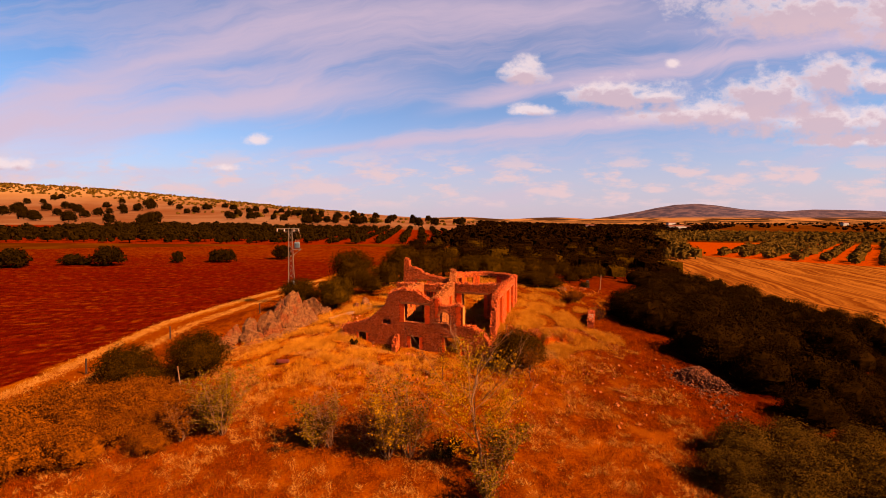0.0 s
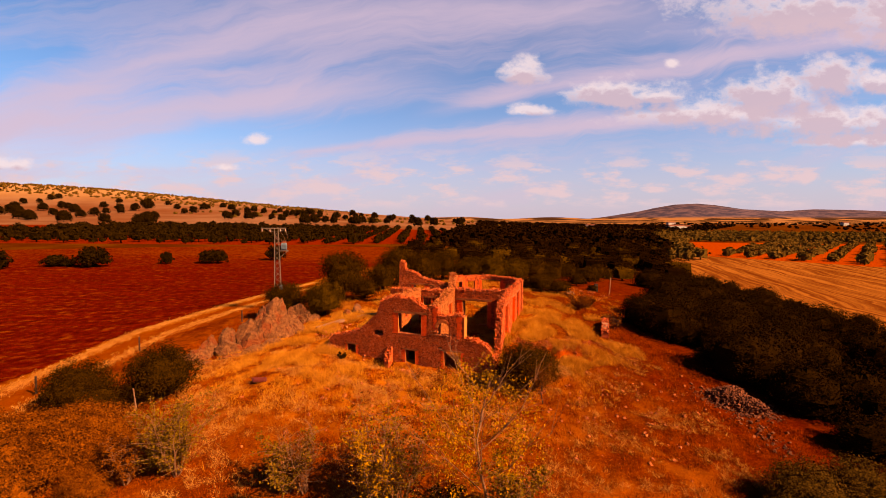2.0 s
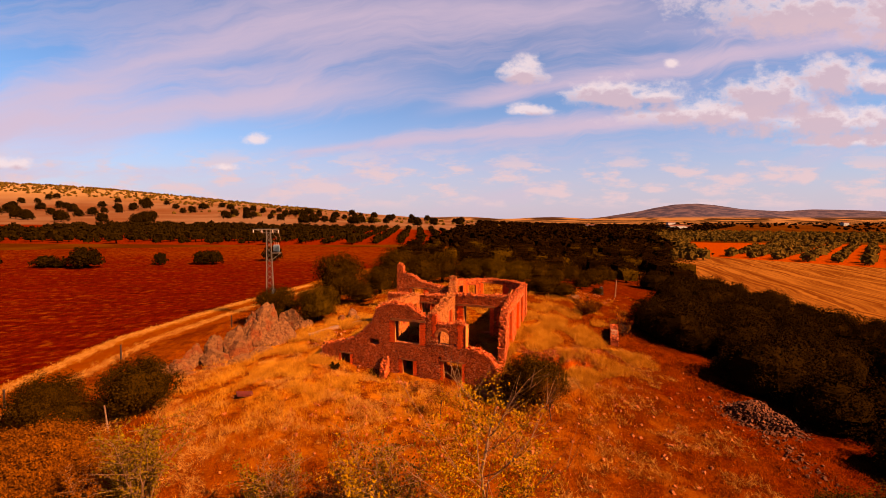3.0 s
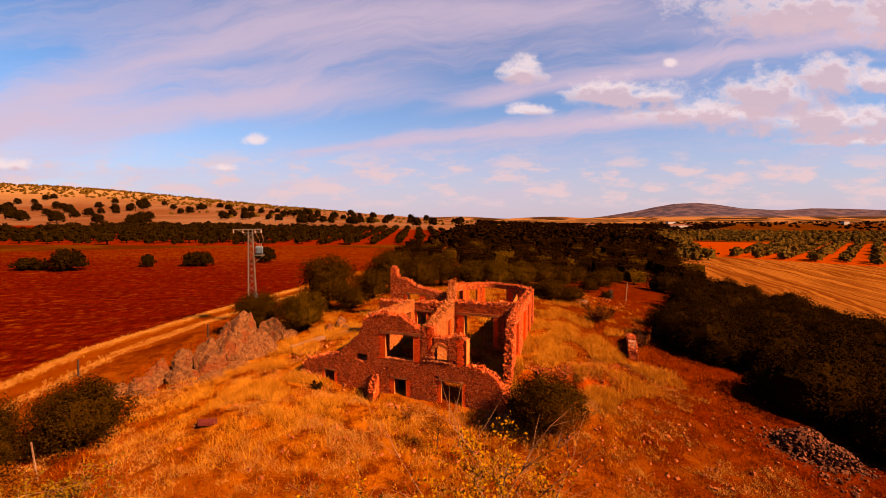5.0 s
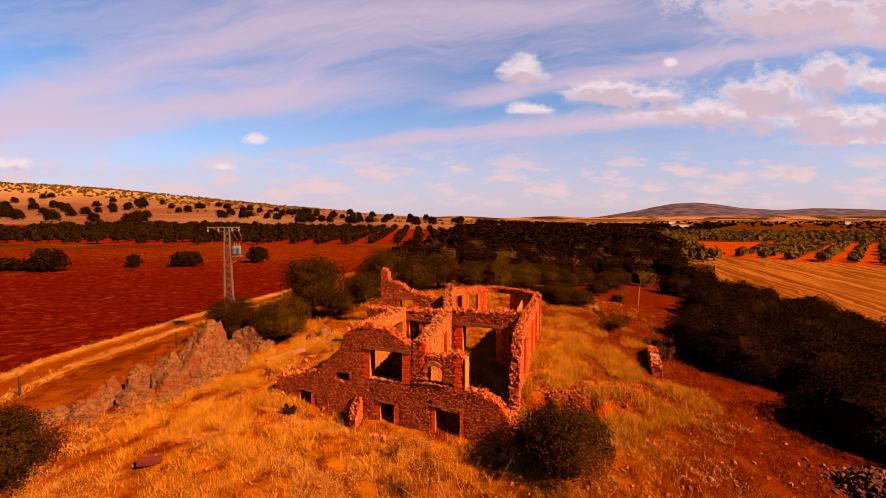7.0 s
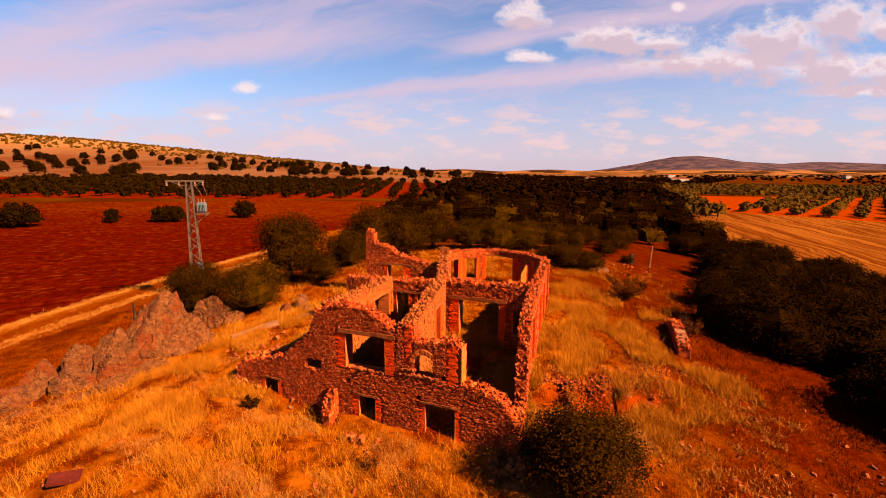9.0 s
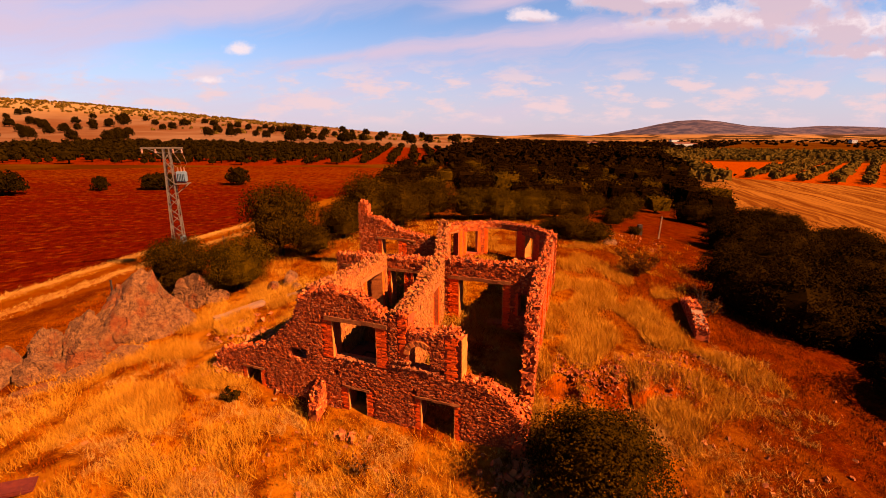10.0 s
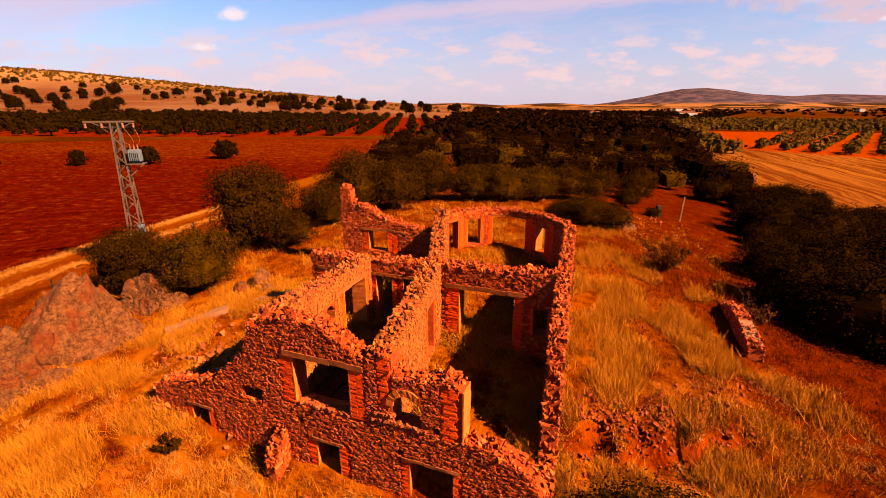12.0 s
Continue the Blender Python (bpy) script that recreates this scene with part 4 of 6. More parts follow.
def rock(name, x, y, z, size, seed, rot=0.0, tilt=0.0, lean=0.0, label="grey lichened rock outcrop in dry grass", sub=5, mat=ROCK):
    ob = part(name, rock_mesh(name, size, seed, sub), mat)
    ob.matrix_world = pose(x, y, z, tilt, lean, rot)
    return tagged(ob, label, "rock", "rock outcrop")


for x, y, z, size, seed, rot, tilt, lean in (
        (-16.8, 8.7, 0.75, (2.5, 1.9, 3.3), 3, 12, -10, 14), (-15.0, 9.6, 0.6, (1.5, 1.3, 2.1), 21, 30, 0, -14), (-15.5, 13.0, 0.9, (2.2, 1.5, 1.9), 6, -20, 0, -14), (-13.9, 12.6, 0.9, (1.1, 0.9, 1.0), 52, 15, 0, -10),
        (-17.0, 11.6, 0.9, (1.0, 0.9, 1.7), 55, 40, 0, 6), (-18.7, 7.3, 0.4, (1.3, 1.1, 2.0), 8, 30, 0, 18), (-17.7, 5.9, 0.1, (1.3, 1.0, 1.5), 41, 15, 0, 10), (-19.9, 6.4, 0.3, (1.0, 0.9, 1.7), 57, 70, 0, 12),
        (-19.2, 4.9, -0.1, (1.4, 1.0, 1.3), 11, 10, 0, 16), (-16.6, 4.6, -0.3, (1.5, 0.9, 0.9), 14, 40, 8, 0), (-20.9, 5.0, -0.1, (1.1, 0.9, 1.5), 43, 60, 0, 10), (-21.0, 3.4, -0.5, (1.5, 1.1, 1.2), 17, 70, 0, 12),
        (-18.2, 3.5, -0.6, (1.6, 0.9, 0.8), 23, 20, 0, 0), (-22.6, 2.6, -0.7, (1.3, 1.0, 1.2), 59, 35, 0, 8), (-19.9, 2.3, -0.8, (1.3, 0.8, 0.7), 61, 50, 0, 0), (-15.6, 6.4, -0.1, (1.5, 0.9, 0.9), 26, 35, 0, 10)):
    rock("boulder", x, y, z, size, seed, rot, tilt, lean)
for x, y, size, seed in ((-9.4, 14.3, (0.8, 0.6, 0.9), 31), (-10.3, 13.4, (0.6, 0.5, 0.6), 33), (-8.7, 13.2, (0.5, 0.4, 0.4), 35), (16.0, 29.5, (1.2, 0.8, 0.7), 37), (17.6, 27.0, (1.3, 0.7, 0.5), 38)):
    rock("boulder", x, y, gz(x, y) + size[2] * 0.3, size, seed, seed * 20, label="small rock half buried in grass", sub=3)


def rubble_heap(name, pts, label, seed, low=0.12, high=0.32, mat=STONE_LOOSE, category="rubble heap"):
    """Loose angular stones on the ground: centre, spread and count of each part of the heap."""
    r = np.random.default_rng(seed)
    h = Heap()
    for cx, cy, rx, ry, rise, count in pts:
        for _ in range(count):
            d = r.normal(size=2) * 0.5
            x, y = cx + d[0] * rx, cy + d[1] * ry
            s = low + (high - low) * r.random() ** 2
            up = rise * max(0.0, 1 - d @ d * 1.2) * r.random() ** 0.5
            a = Vector(r.normal(size=3)).normalized()
            b = a.cross(Vector(r.normal(size=3))).normalized()
            c = a.cross(b)
            h.box((x, y, gz(x, y) + up + s * 0.25), a * s, b * s * 0.75, c * s * 0.55, 0.5, r)
    return tagged(part(name, h.mesh(name), mat), label, category, kind="stuff")


rubble_heap("rubble_heap", ((20.7, -3.7, 1.9, 1.7, 1.05, 1500), (21.6, -4.6, 1.4, 1.3, 0.75, 700), (20.2, -7.6, 1.0, 3.4, 0.06, 140)), "pile of loose dark stones at the edge of the wood", 3, 0.03, 0.12, mat=plain("dark_loose_stone", (0.0179, 0.0032, 0.0008), (0.1075, 0.0269, 0.0072), 6.0, 0.9, 0.02, per_island=0.6))
rubble_heap("fallen_stones", ((-9.6, 4.6, 1.0, 0.8, 0.35, 70), (-8.6, 6.2, 2.2, 2.0, 0.35, 120), (-6.4, 4.6, 1.3, 1.6, 0.9, 110), (-10.6, 8.5, 1.6, 2.2, 0.1, 40), (3.6, -2.2, 1.0, 0.8, 0.35, 60), (-3.0, 0.2, 0.8, 0.5, 0.2, 20)),
            "stones fallen from the broken walls", 5, 0.05, 0.19)
rubble_heap("bank_stones", ((6.6, 1.6, 1.8, 1.5, 0.05, 260), (8.6, 2.0, 2.2, 1.5, 0.05, 280), (10.6, 2.4, 1.8, 1.6, 0.05, 260), (12.2, 3.4, 1.4, 1.6, 0.05, 70), (14.4, 4.6, 1.2, 1.4, 0.05, 40)), "stones and red earth clods on a cut bank", 9, 0.025, 0.10,
            mat=plain("red_bank_stone", (0.0717, 0.0079, 0.0014), (0.1649, 0.0323, 0.0065), 6.0, 0.95, 0.02, per_island=0.6))
rubble_heap("scattered_stones", ((6.0, -7.0, 12.0, 6.0, 0.0, 260), (-6.0, -4.0, 8.0, 5.0, 0.0, 160), (14.0, -3.0, 6.0, 6.0, 0.0, 120), (21.5, 30.0, 3.0, 5.0, 0.2, 80)), "small pale stones lying in dry grass", 11, 0.03, 0.13)

# stump of a wall that stands alone in the grass
stub = thing("wall_stump", "low ruined wall end of rubble stone capped with mortar", "ruined wall")
stub_line = Line([(15.75, 6.9), (17.7, 12.4)])
keep_ruin, ruin = ruin, stub
ruin_wall("stump_body", stub_line, 0.66, [(0, 1.05), (0.5, 1.25), (2.2, 1.45), (3.6, 1.6), (4.6, 1.35), (5.06, 1.0)], -0.2, label="narrow rubble wall")
ruin = keep_ruin
h = Heap()
for s0, s1, zt in ((0.25, 1.1, 1.22), (1.1, 2.3, 1.40)):
    p, t, nrm = stub_line.p((s0 + s1) / 2), stub_line.t(1), stub_line.n(1)
    p = p - nrm * 0.33
    h.box((p.x, p.y, zt), (t.x * (s1 - s0) / 2, t.y * (s1 - s0) / 2, 0.07), (nrm.x * 0.31, nrm.y * 0.31, 0), (0, 0, 0.05), 0.1, rng)
part("mortar_cap", h.mesh("mortar_cap"), CONCRETE, stub, "smooth pale mortar cap")


def slab(name, p, q, width, thick, mat, label, category, lift=0.03):
    """A long flat slab that lies on the ground from p to q."""
    p, q = Vector(p), Vector(q)
    d = q - p
    nrm = Vector((-d.y, d.x)).normalized()
    k = max(2, int(d.length / 0.5))
    v, f = [], []
    for i in range(k + 1):
        c = p + d * i / k
        z = gz(c.x, c.y) + lift
        for side, up in ((-1, -1), (1, -1), (1, 1), (-1, 1)):
            w = nrm * side * (width / 2 + 0.03 * rng.standard_normal())
            v.append((c.x + w.x, c.y + w.y, z + up * thick / 2))
        if i:
            o = 4 * i
            f += [(o - 4 + e, o - 4 + (e + 1) % 4, o + (e + 1) % 4, o + e) for e in range(4)]
    f += [(3, 2, 1, 0), (4 * k, 4 * k + 1, 4 * k + 2, 4 * k + 3)]
    return tagged(part(name, fast_mesh(name, v, f), mat), label, category)


slab("concrete_strip", (-12.6, 9.6), (-10.2, 11.4), 0.45, 0.25, CONCRETE, "pale concrete strip in tall dry grass", "concrete slab", 0.10)
slab("concrete_strip", (-8.9, 11.9), (-5.9, 12.6), 0.4, 0.25, CONCRETE, "pale concrete footing behind the ruin", "concrete slab", 0.10)
rust_plate = Heap()
rust_plate.box((0, 0, 0.0), (0.50, 0, 0), (0, 0.36, 0), (0, 0, 0.05), 0.08, rng)
rust_plate.box((0.0, 0.0, 0.055), (0.42, 0, 0), (0, 0.28, 0), (0, 0, 0.02), 0.08, rng)
ob = tagged(part("rusty_plate", rust_plate.mesh("rusty_plate"), RUST), "rust-red metal cover lying on the ground", "metal plate")
ob.matrix_world = pose(-13.20, -3.10, gz(-13.20, -3.10) + 0.20, 4, 8, 28)
# sloping slab of the collapsed stair at the ruin's corner
h = Heap()
for k in range(7):
    f = k / 6
    qx, qy = fac(-9.9 + 2.4 * f, 0.45)
    h.box((qx, qy, 2.12 + 1.55 * f ** 1.5), (0.929 * 0.21, -0.371 * 0.21, 0.06 + 0.16 * f), (0.371 * 0.36, 0.929 * 0.36, 0), (-0.03, 0, 0.07), 0.08, rng)
part("fallen_slab", h.mesh("fallen_slab"), CONCRETE, ruin, "tilted broken concrete slab")

# ---- electric pylon with its transformer ----
PX, PY = -20.25, 20.4
pz = gz(PX, PY)
pylon = thing("power_pylon", "galvanised lattice pylon with a pole-mounted transformer", "pylon", pose(PX, PY, pz, 0, 0, 18))
PH = 9.85


def leg_at(z, sx, sy):
    w = 0.46 - 0.026 * z
    return (sx * w, sy * w, z)


for sx, sy in ((-1, -1), (1, -1), (1, 1), (-1, 1)):
    h = Heap()
    h.bar(leg_at(0.15, sx, sy), leg_at(PH, sx, sy), 0.085)
    part("leg", h.mesh("leg"), STEEL, pylon)
for (ax, ay), (bx, by) in (((-1, -1), (1, -1)), ((1, -1), (1, 1)), ((1, 1), (-1, 1)), ((-1, 1), (-1, -1))):
    h = Heap()
    z, flip = 0.3, False
    while z < PH - 0.4:
        z2 = min(PH, z + 0.75 - 0.02 * z)
        lo, hi = ((ax, ay), (bx, by)) if flip else ((bx, by), (ax, ay))
        h.bar(leg_at(z, *lo), leg_at(z2, *hi), 0.055)
        flip, z = not flip, z2
    part("lattice", h.mesh("lattice"), STEEL, pylon)
h = Heap()
h.box((0, 0, 0.1), (0.75, 0, 0), (0, 0.75, 0), (0, 0, 0.35))
part("footing", h.mesh("footing"), CONCRETE, pylon, "concrete footing block")
h = Heap()
h.bar((-1.75, 0, PH), (1.15, 0, PH), 0.11)
h.bar((-1.45, 0, PH), (-0.2, 0, PH - 0.5), 0.05)
h.bar((1.1, 0, PH), (0.2, 0, PH - 0.5), 0.05)
h.bar((-0.9, 0.28, PH - 0.35), (0.9, 0.28, PH - 0.35), 0.08)
part("crossarm", h.mesh("crossarm"), STEEL, pylon)
for x in (-1.65, -0.75, 0.45, 1.05):
    bm = bmesh.new()
    for k in range(3):
        bmesh.ops.create_cone(bm, cap_ends=True, segments=10, radius1=0.085, radius2=0.05, depth=0.08, matrix=Matrix.Translation((x, -0.02, PH - 0.14 - 0.1 * k)))
    part("insulator", bm, CERAMIC, pylon, "brown ceramic insulator")
TZ = 7.2
h = Heap()
h.bar((0.25, -0.35, TZ - 0.12), (1.35, -0.35, TZ - 0.12), 0.09)
h.bar((0.25, 0.35, TZ - 0.12), (1.35, 0.35, TZ - 0.12), 0.09)
h.bar((0.3, 0, TZ - 0.95), (1.25, 0, TZ - 0.16), 0.07)
part("bracket", h.mesh("bracket"), STEEL, pylon)
bm = bmesh.new()
bmesh.ops.create_cube(bm, size=1.0, matrix=Matrix.LocRotScale((0.82, 0, TZ + 0.42), None, (0.72, 0.62, 0.82)))
bmesh.ops.bevel(bm, geom=bm.edges[:], offset=0.05, segments=2, affect="EDGES")
trafo = part("transformer", bm, STEEL_GREY, pylon, "pale grey transformer tank")
for k in range(6):
    for y in (-0.36, 0.36):
        h = Heap()
        h.box((0.54 + 0.112 * k, y, TZ + 0.4), (0.02, 0, 0), (0, 0.07, 0), (0, 0, 0.3))
        part("cooling_fin", h.mesh("cooling_fin"), STEEL_GREY, trafo)
for k in range(3):
    bm = bmesh.new()
    bmesh.ops.create_cone(bm, cap_ends=True, segments=10, radius1=0.06, radius2=0.035, depth=0.34, matrix=Matrix.Translation((0.6 + 0.22 * k, 0, TZ + 0.98)))
    part("bushing", bm, CERAMIC, trafo, "brown ceramic bushing")
h = Heap()
h.box((0.40, -0.36, 2.6), (0.2, 0, 0), (0, 0.12, 0), (0, 0, 0.32))
part("switch_box", h.mesh("switch_box"), STEEL_GREY, pylon, "small grey switch box")
for k, x in enumerate((-0.75, 0.45, 1.05)):
    cu = bpy.data.curves.new("wire", "CURVE")
    cu.dimensions, cu.bevel_depth = "3D", 0.012
    sp = cu.splines.new("POLY")
    sp.points.add(7)
    for i in range(8):
        f = i / 7
        q = Vector((x, 0, PH - 0.4)).lerp(Vector((0.6 + 0.22 * k, 0, TZ + 1.15)), f)
        sp.points[i].co = (q.x + 0.25 * math.sin(f * 3.14), q.y - 0.15 * math.sin(f * 3.14), q.z - 0.2 * math.sin(f * 3.14), 1)
    cu.materials.append(CERAMIC)
    ob = new("wire", cu)
    ob.parent = pylon


# ---- posts ----
def post(x, y, height, w, mat, label, lean=0.0, name="fence_post", group="fence posts along the track"):
    h = Heap()
    for k in range(4):
        z0, z1 = height * k / 4 - (0.3 if k == 0 else 0), height * (k + 1) / 4
        h.box((lean * (z0 + z1) / 2, 0, (z0 + z1) / 2), (w / 2 * (1 - 0.05 * k), 0, 0), (0, w / 2 * (1 - 0.05 * k), 0), (lean * (z1 - z0) / 2, 0, (z1 - z0) / 2), 0.05, rng)
    ob = tagged(part(name, h.mesh(name), mat), label, "post", group)
    ob.matrix_world = pose(x, y, gz(x, y))
    return ob


for x, y in ((-22.4, 15.0), (-28.6, 7.0), (-30.4, -2.0), (-19.6, 26.5), (-16.8, 38.0)):
    post(x, y, 1.35, 0.11, BARK, "dark wooden fence post beside the track", 0.02)
post(-19.3, -7.2, 2.1, 0.065, CONCRETE, "thin pale concrete post leaning in the shrubs", -0.10, "concrete_post", "pale posts")
post(25.6, 33.6, 2.5, 0.14, CONCRETE, "pale concrete post in dry grass", 0.05, "concrete_post", "pale posts")
post(24.0, 35.0, 1.2, 0.5, BARK, "dark stump beside a post", 0.0, "tree_stump", "")

# ---- trees and shrubs ----
def crown_mesh(name, rx, ry, rz, base, seed, clumps, per, leaf, gaps=0.25, upright=0.0, core=0.0, shell=0.62, lump=0.30):
    """A crown of many leaves in uneven clumps over a rough dome."""
    r = np.random.default_rng(seed)
    h = Heap()
    d = r.normal(size=(clumps, 3))
    d /= np.linalg.norm(d, axis=1, keepdims=True)
    d[:, 2] = np.where(d[:, 2] < -0.45, -d[:, 2], d[:, 2])
    k = shell + (1.04 - shell) * r.random((clumps, 1))
    bump = np.array([1 + 0.22 * noise.noise(Vector(q) * 1.8 + Vector((seed, 0, 0))) for q in d])[:, None]
    cen = d * k * bump * np.array([[rx, ry, rz]]) + np.array([[0, 0, base + rz * 0.55]])
    keep = r.random(clumps) > gaps * 0.5
    cen = cen[keep]
    size = lump * min(rx, rz) * (0.6 + 0.7 * r.random((len(cen), 1)))
    off = r.normal(size=(len(cen), per, 3))
    off /= np.linalg.norm(off, axis=2, keepdims=True)
    way_out = (off * 0.75 + (d[keep] * 0.45)[:, None, :]).reshape(-1, 3)
    off *= (0.55 + 0.55 * r.random((len(cen), per, 1)))
    pts = (cen[:, None, :] + off * size[:, None, :]).reshape(-1, 3)
    pts[:, 2] = np.maximum(pts[:, 2], 0.06)
    h.leaves(pts, leaf, r, upright, out=way_out)
    if core:
        # the shaded twiggy inside, so that no light falls straight through
        a = np.linspace(0, 2 * math.pi, 13)[:-1]
        e = np.linspace(-0.5, 1.5, 8)
        g_ = np.array([[(math.cos(p) * math.cos(t), math.sin(p) * math.cos(t), math.sin(t)) for p in a] for t in e])
        g_ = g_ * np.array([rx, ry, rz]) * core * (0.9 + 0.2 * r.random((8, 12, 1))) + np.array([0, 0, base + rz * 0.55])
        g_[:, :, 2] = np.maximum(g_[:, :, 2], 0.05)
        n0 = h.count
        h.v.append(g_.reshape(-1, 3))
        h.q.append(np.array([(n0 + i * 12 + k, n0 + i * 12 + (k + 1) % 12, n0 + i * 12 + 12 + (k + 1) % 12, n0 + i * 12 + 12 + k) for i in range(7) for k in range(12)]))
        h.count += 96
    return h.mesh(name)


def limb_mesh(name, height, radius, seed, limbs=6, reach=0.6, base=0.35, twigs=0, rise=0.9):
    """A tapered trunk with limbs, as tubes of six sides."""
    r = np.random.default_rng(seed)
    verts, quads = [], []

    def tube(pts, r0, r1):
        k0 = len(verts)
        n_ = len(pts)
        for i, p in enumerate(pts):
            w = r0 + (r1 - r0) * i / (n_ - 1)
            for a in range(6):
                verts.append((p[0] + w * math.cos(a * 1.0472), p[1] + w * math.sin(a * 1.0472), p[2]))
        for i in range(n_ - 1):
            for a in range(6):
                quads.append((k0 + i * 6 + a, k0 + i * 6 + (a + 1) % 6, k0 + i * 6 + 6 + (a + 1) % 6, k0 + i * 6 + 6 + a))

    stem = [(0.04 * height * math.sin(i * 1.3 + seed), 0.03 * height * math.cos(i * 1.1 + seed), height * i / 5 - 0.15) for i in range(6)]
    tube(stem, radius, radius * 0.25)
    for k in range(limbs):
        f = base + (0.95 - base) * k / max(1, limbs - 1)
        z0 = height * f
        i = min(4, int(f * 5))
        a = k * 2.4 + r.random()
        ln = reach * height * (1.1 - 0.7 * f) * (0.7 + 0.5 * r.random())
        o = np.array(stem[i]) + (np.array(stem[i + 1]) - np.array(stem[i])) * (f * 5 - i)
        pts = [o + np.array([math.cos(a) * ln * q, math.sin(a) * ln * q, ln * rise * q ** 1.2]) + r.normal(size=3) * 0.03 * ln for q in (0, 0.35, 0.7, 1.0)]
        tube(pts, radius * 0.45 * (1.1 - 0.6 * f), radius * 0.1)
        for _ in range(twigs):
            q = pts[int(r.integers(1, 4))]
            e = q + (r.normal(size=3) * 0.5 + np.array([math.cos(a), math.sin(a), 0.9])) * ln * 0.35
            tube([q, (q + e) / 2 + r.normal(size=3) * 0.02, e], radius * 0.12, radius * 0.04)
    return fast_mesh(name, verts, quads)


def tree(name, x, y, rot, label, category, trunk_me, crown_me, trunk_mat, crown_mat, scale=1.0, group="", tall=1.0, sink=0.05):
    ob = thing(name, label, category, Matrix.Translation((x, y, gz(x, y) - sink)) @ Matrix.Rotation(rot, 4, "Z") @ Matrix.Diagonal((scale, scale, scale * tall, 1)), group)
    part("trunk", trunk_me, trunk_mat, ob)
    part("crown", crown_me, crown_mat, ob)
    return ob


r0 = np.random.default_rng(21)
oak_trunks = [limb_mesh("oak_trunk", 2.6, 0.20, k, 6, 0.5) for k in range(3)]
oak_crowns = [crown_mesh("oak_crown", 2.1, 2.0, 1.9, 0.35, 40 + k, 220, 62, 0.052, core=0.70, shell=0.72, lump=0.26) for k in range(3)]
pale_crowns = [crown_mesh("oak_crown", 2.1, 2.0, 1.9, 0.35, 140 + k, 230, 64, 0.050, core=0.70, shell=0.74, lump=0.24) for k in range(3)]
near_crown = crown_mesh("oak_crown", 2.1, 2.0, 1.9, 0.2, 47, 300, 64, 0.046, core=0.72, shell=0.76, lump=0.22)
# holm oaks near the ruin: place, size, height
for x, y, sc, tall, what in (
        (6.2, -3.2, 1.08, 0.86, "round dark green holm oak beside the ruin's corner"),
        (-19.8, -3.8, 1.15, 0.95, "round dark holm oak among boulders"),
        (-12.3, 21.6, 1.5, 1.22, "large dark holm oak behind the ruin"), (-9.7, 20.9, 0.85, 0.9, "dark holm oak behind the ruin"),
        (-13.0, 14.3, 1.10, 1.05, "holm oak with paler green crown beside the rocks"), (-17.7, 15.4, 1.12, 1.05, "dark holm oak near the pylon"),
        (-6.6, 31.5, 1.6, 1.05, "dark holm oak behind the ruin"), (-2.9, 32.0, 1.4, 1.0, "dark holm oak behind the ruin"), (-8.2, 26.5, 1.2, 0.9, "dark holm oak behind the ruin"),
        (0.2, 37.0, 1.5, 0.9, "dark holm oak in a row behind the ruin"), (4.6, 36.0, 1.25, 0.85, "holm oak with paler crown behind the ruin"), (8.0, 36.0, 1.3, 0.85, "holm oak with paler crown behind the ruin"),
        (11.6, 37.5, 1.25, 0.85, "holm oak with paler crown behind the ruin"), (15.2, 39.5, 1.25, 0.9, "holm oak behind the ruin"), (18.2, 40.0, 1.1, 0.9, "holm oak behind the ruin"),
        (13.7, 27.2, 1.0, 0.74, "low dark holm oak bush in dry grass"), (15.9, 26.7, 0.85, 0.70, "low dark holm oak bush in dry grass"), (11.9, 28.0, 0.75, 0.68, "low dark holm oak bush in dry grass"),
        (25.4, 44.5, 0.95, 0.9, "dark holm oak beside the path"), (28.0, 50.0, 1.0, 0.9, "dark holm oak beside the path"), (31.5, 56.0, 1.1, 0.9, "dark holm oak beside the path"), (24.0, 51.0, 1.0, 0.9, "dark holm oak beside the path"),
        (22.0, 38.5, 0.7, 0.9, "dark holm oak beside the path"), (23.3, 34.6, 0.4, 0.7, "small dark bush beside a post"),
        (-25.4, -4.4, 1.05, 0.9, "dark holm oak beside the track"),
        (-22.6, -6.6, 0.9, 0.85, "dark holm oak above the brambles")):
    k = int(r0.integers(3))
    tree("holm_oak", x, y, r0.random() * 6.28, what, "tree", oak_trunks[k], near_crown if y == -3.2 else (pale_crowns if "paler" in what else oak_crowns)[k], BARK, OAK_PALE_LEAF if "paler" in what else OAK_LEAF, sc, "holm oaks round the ruin", tall)

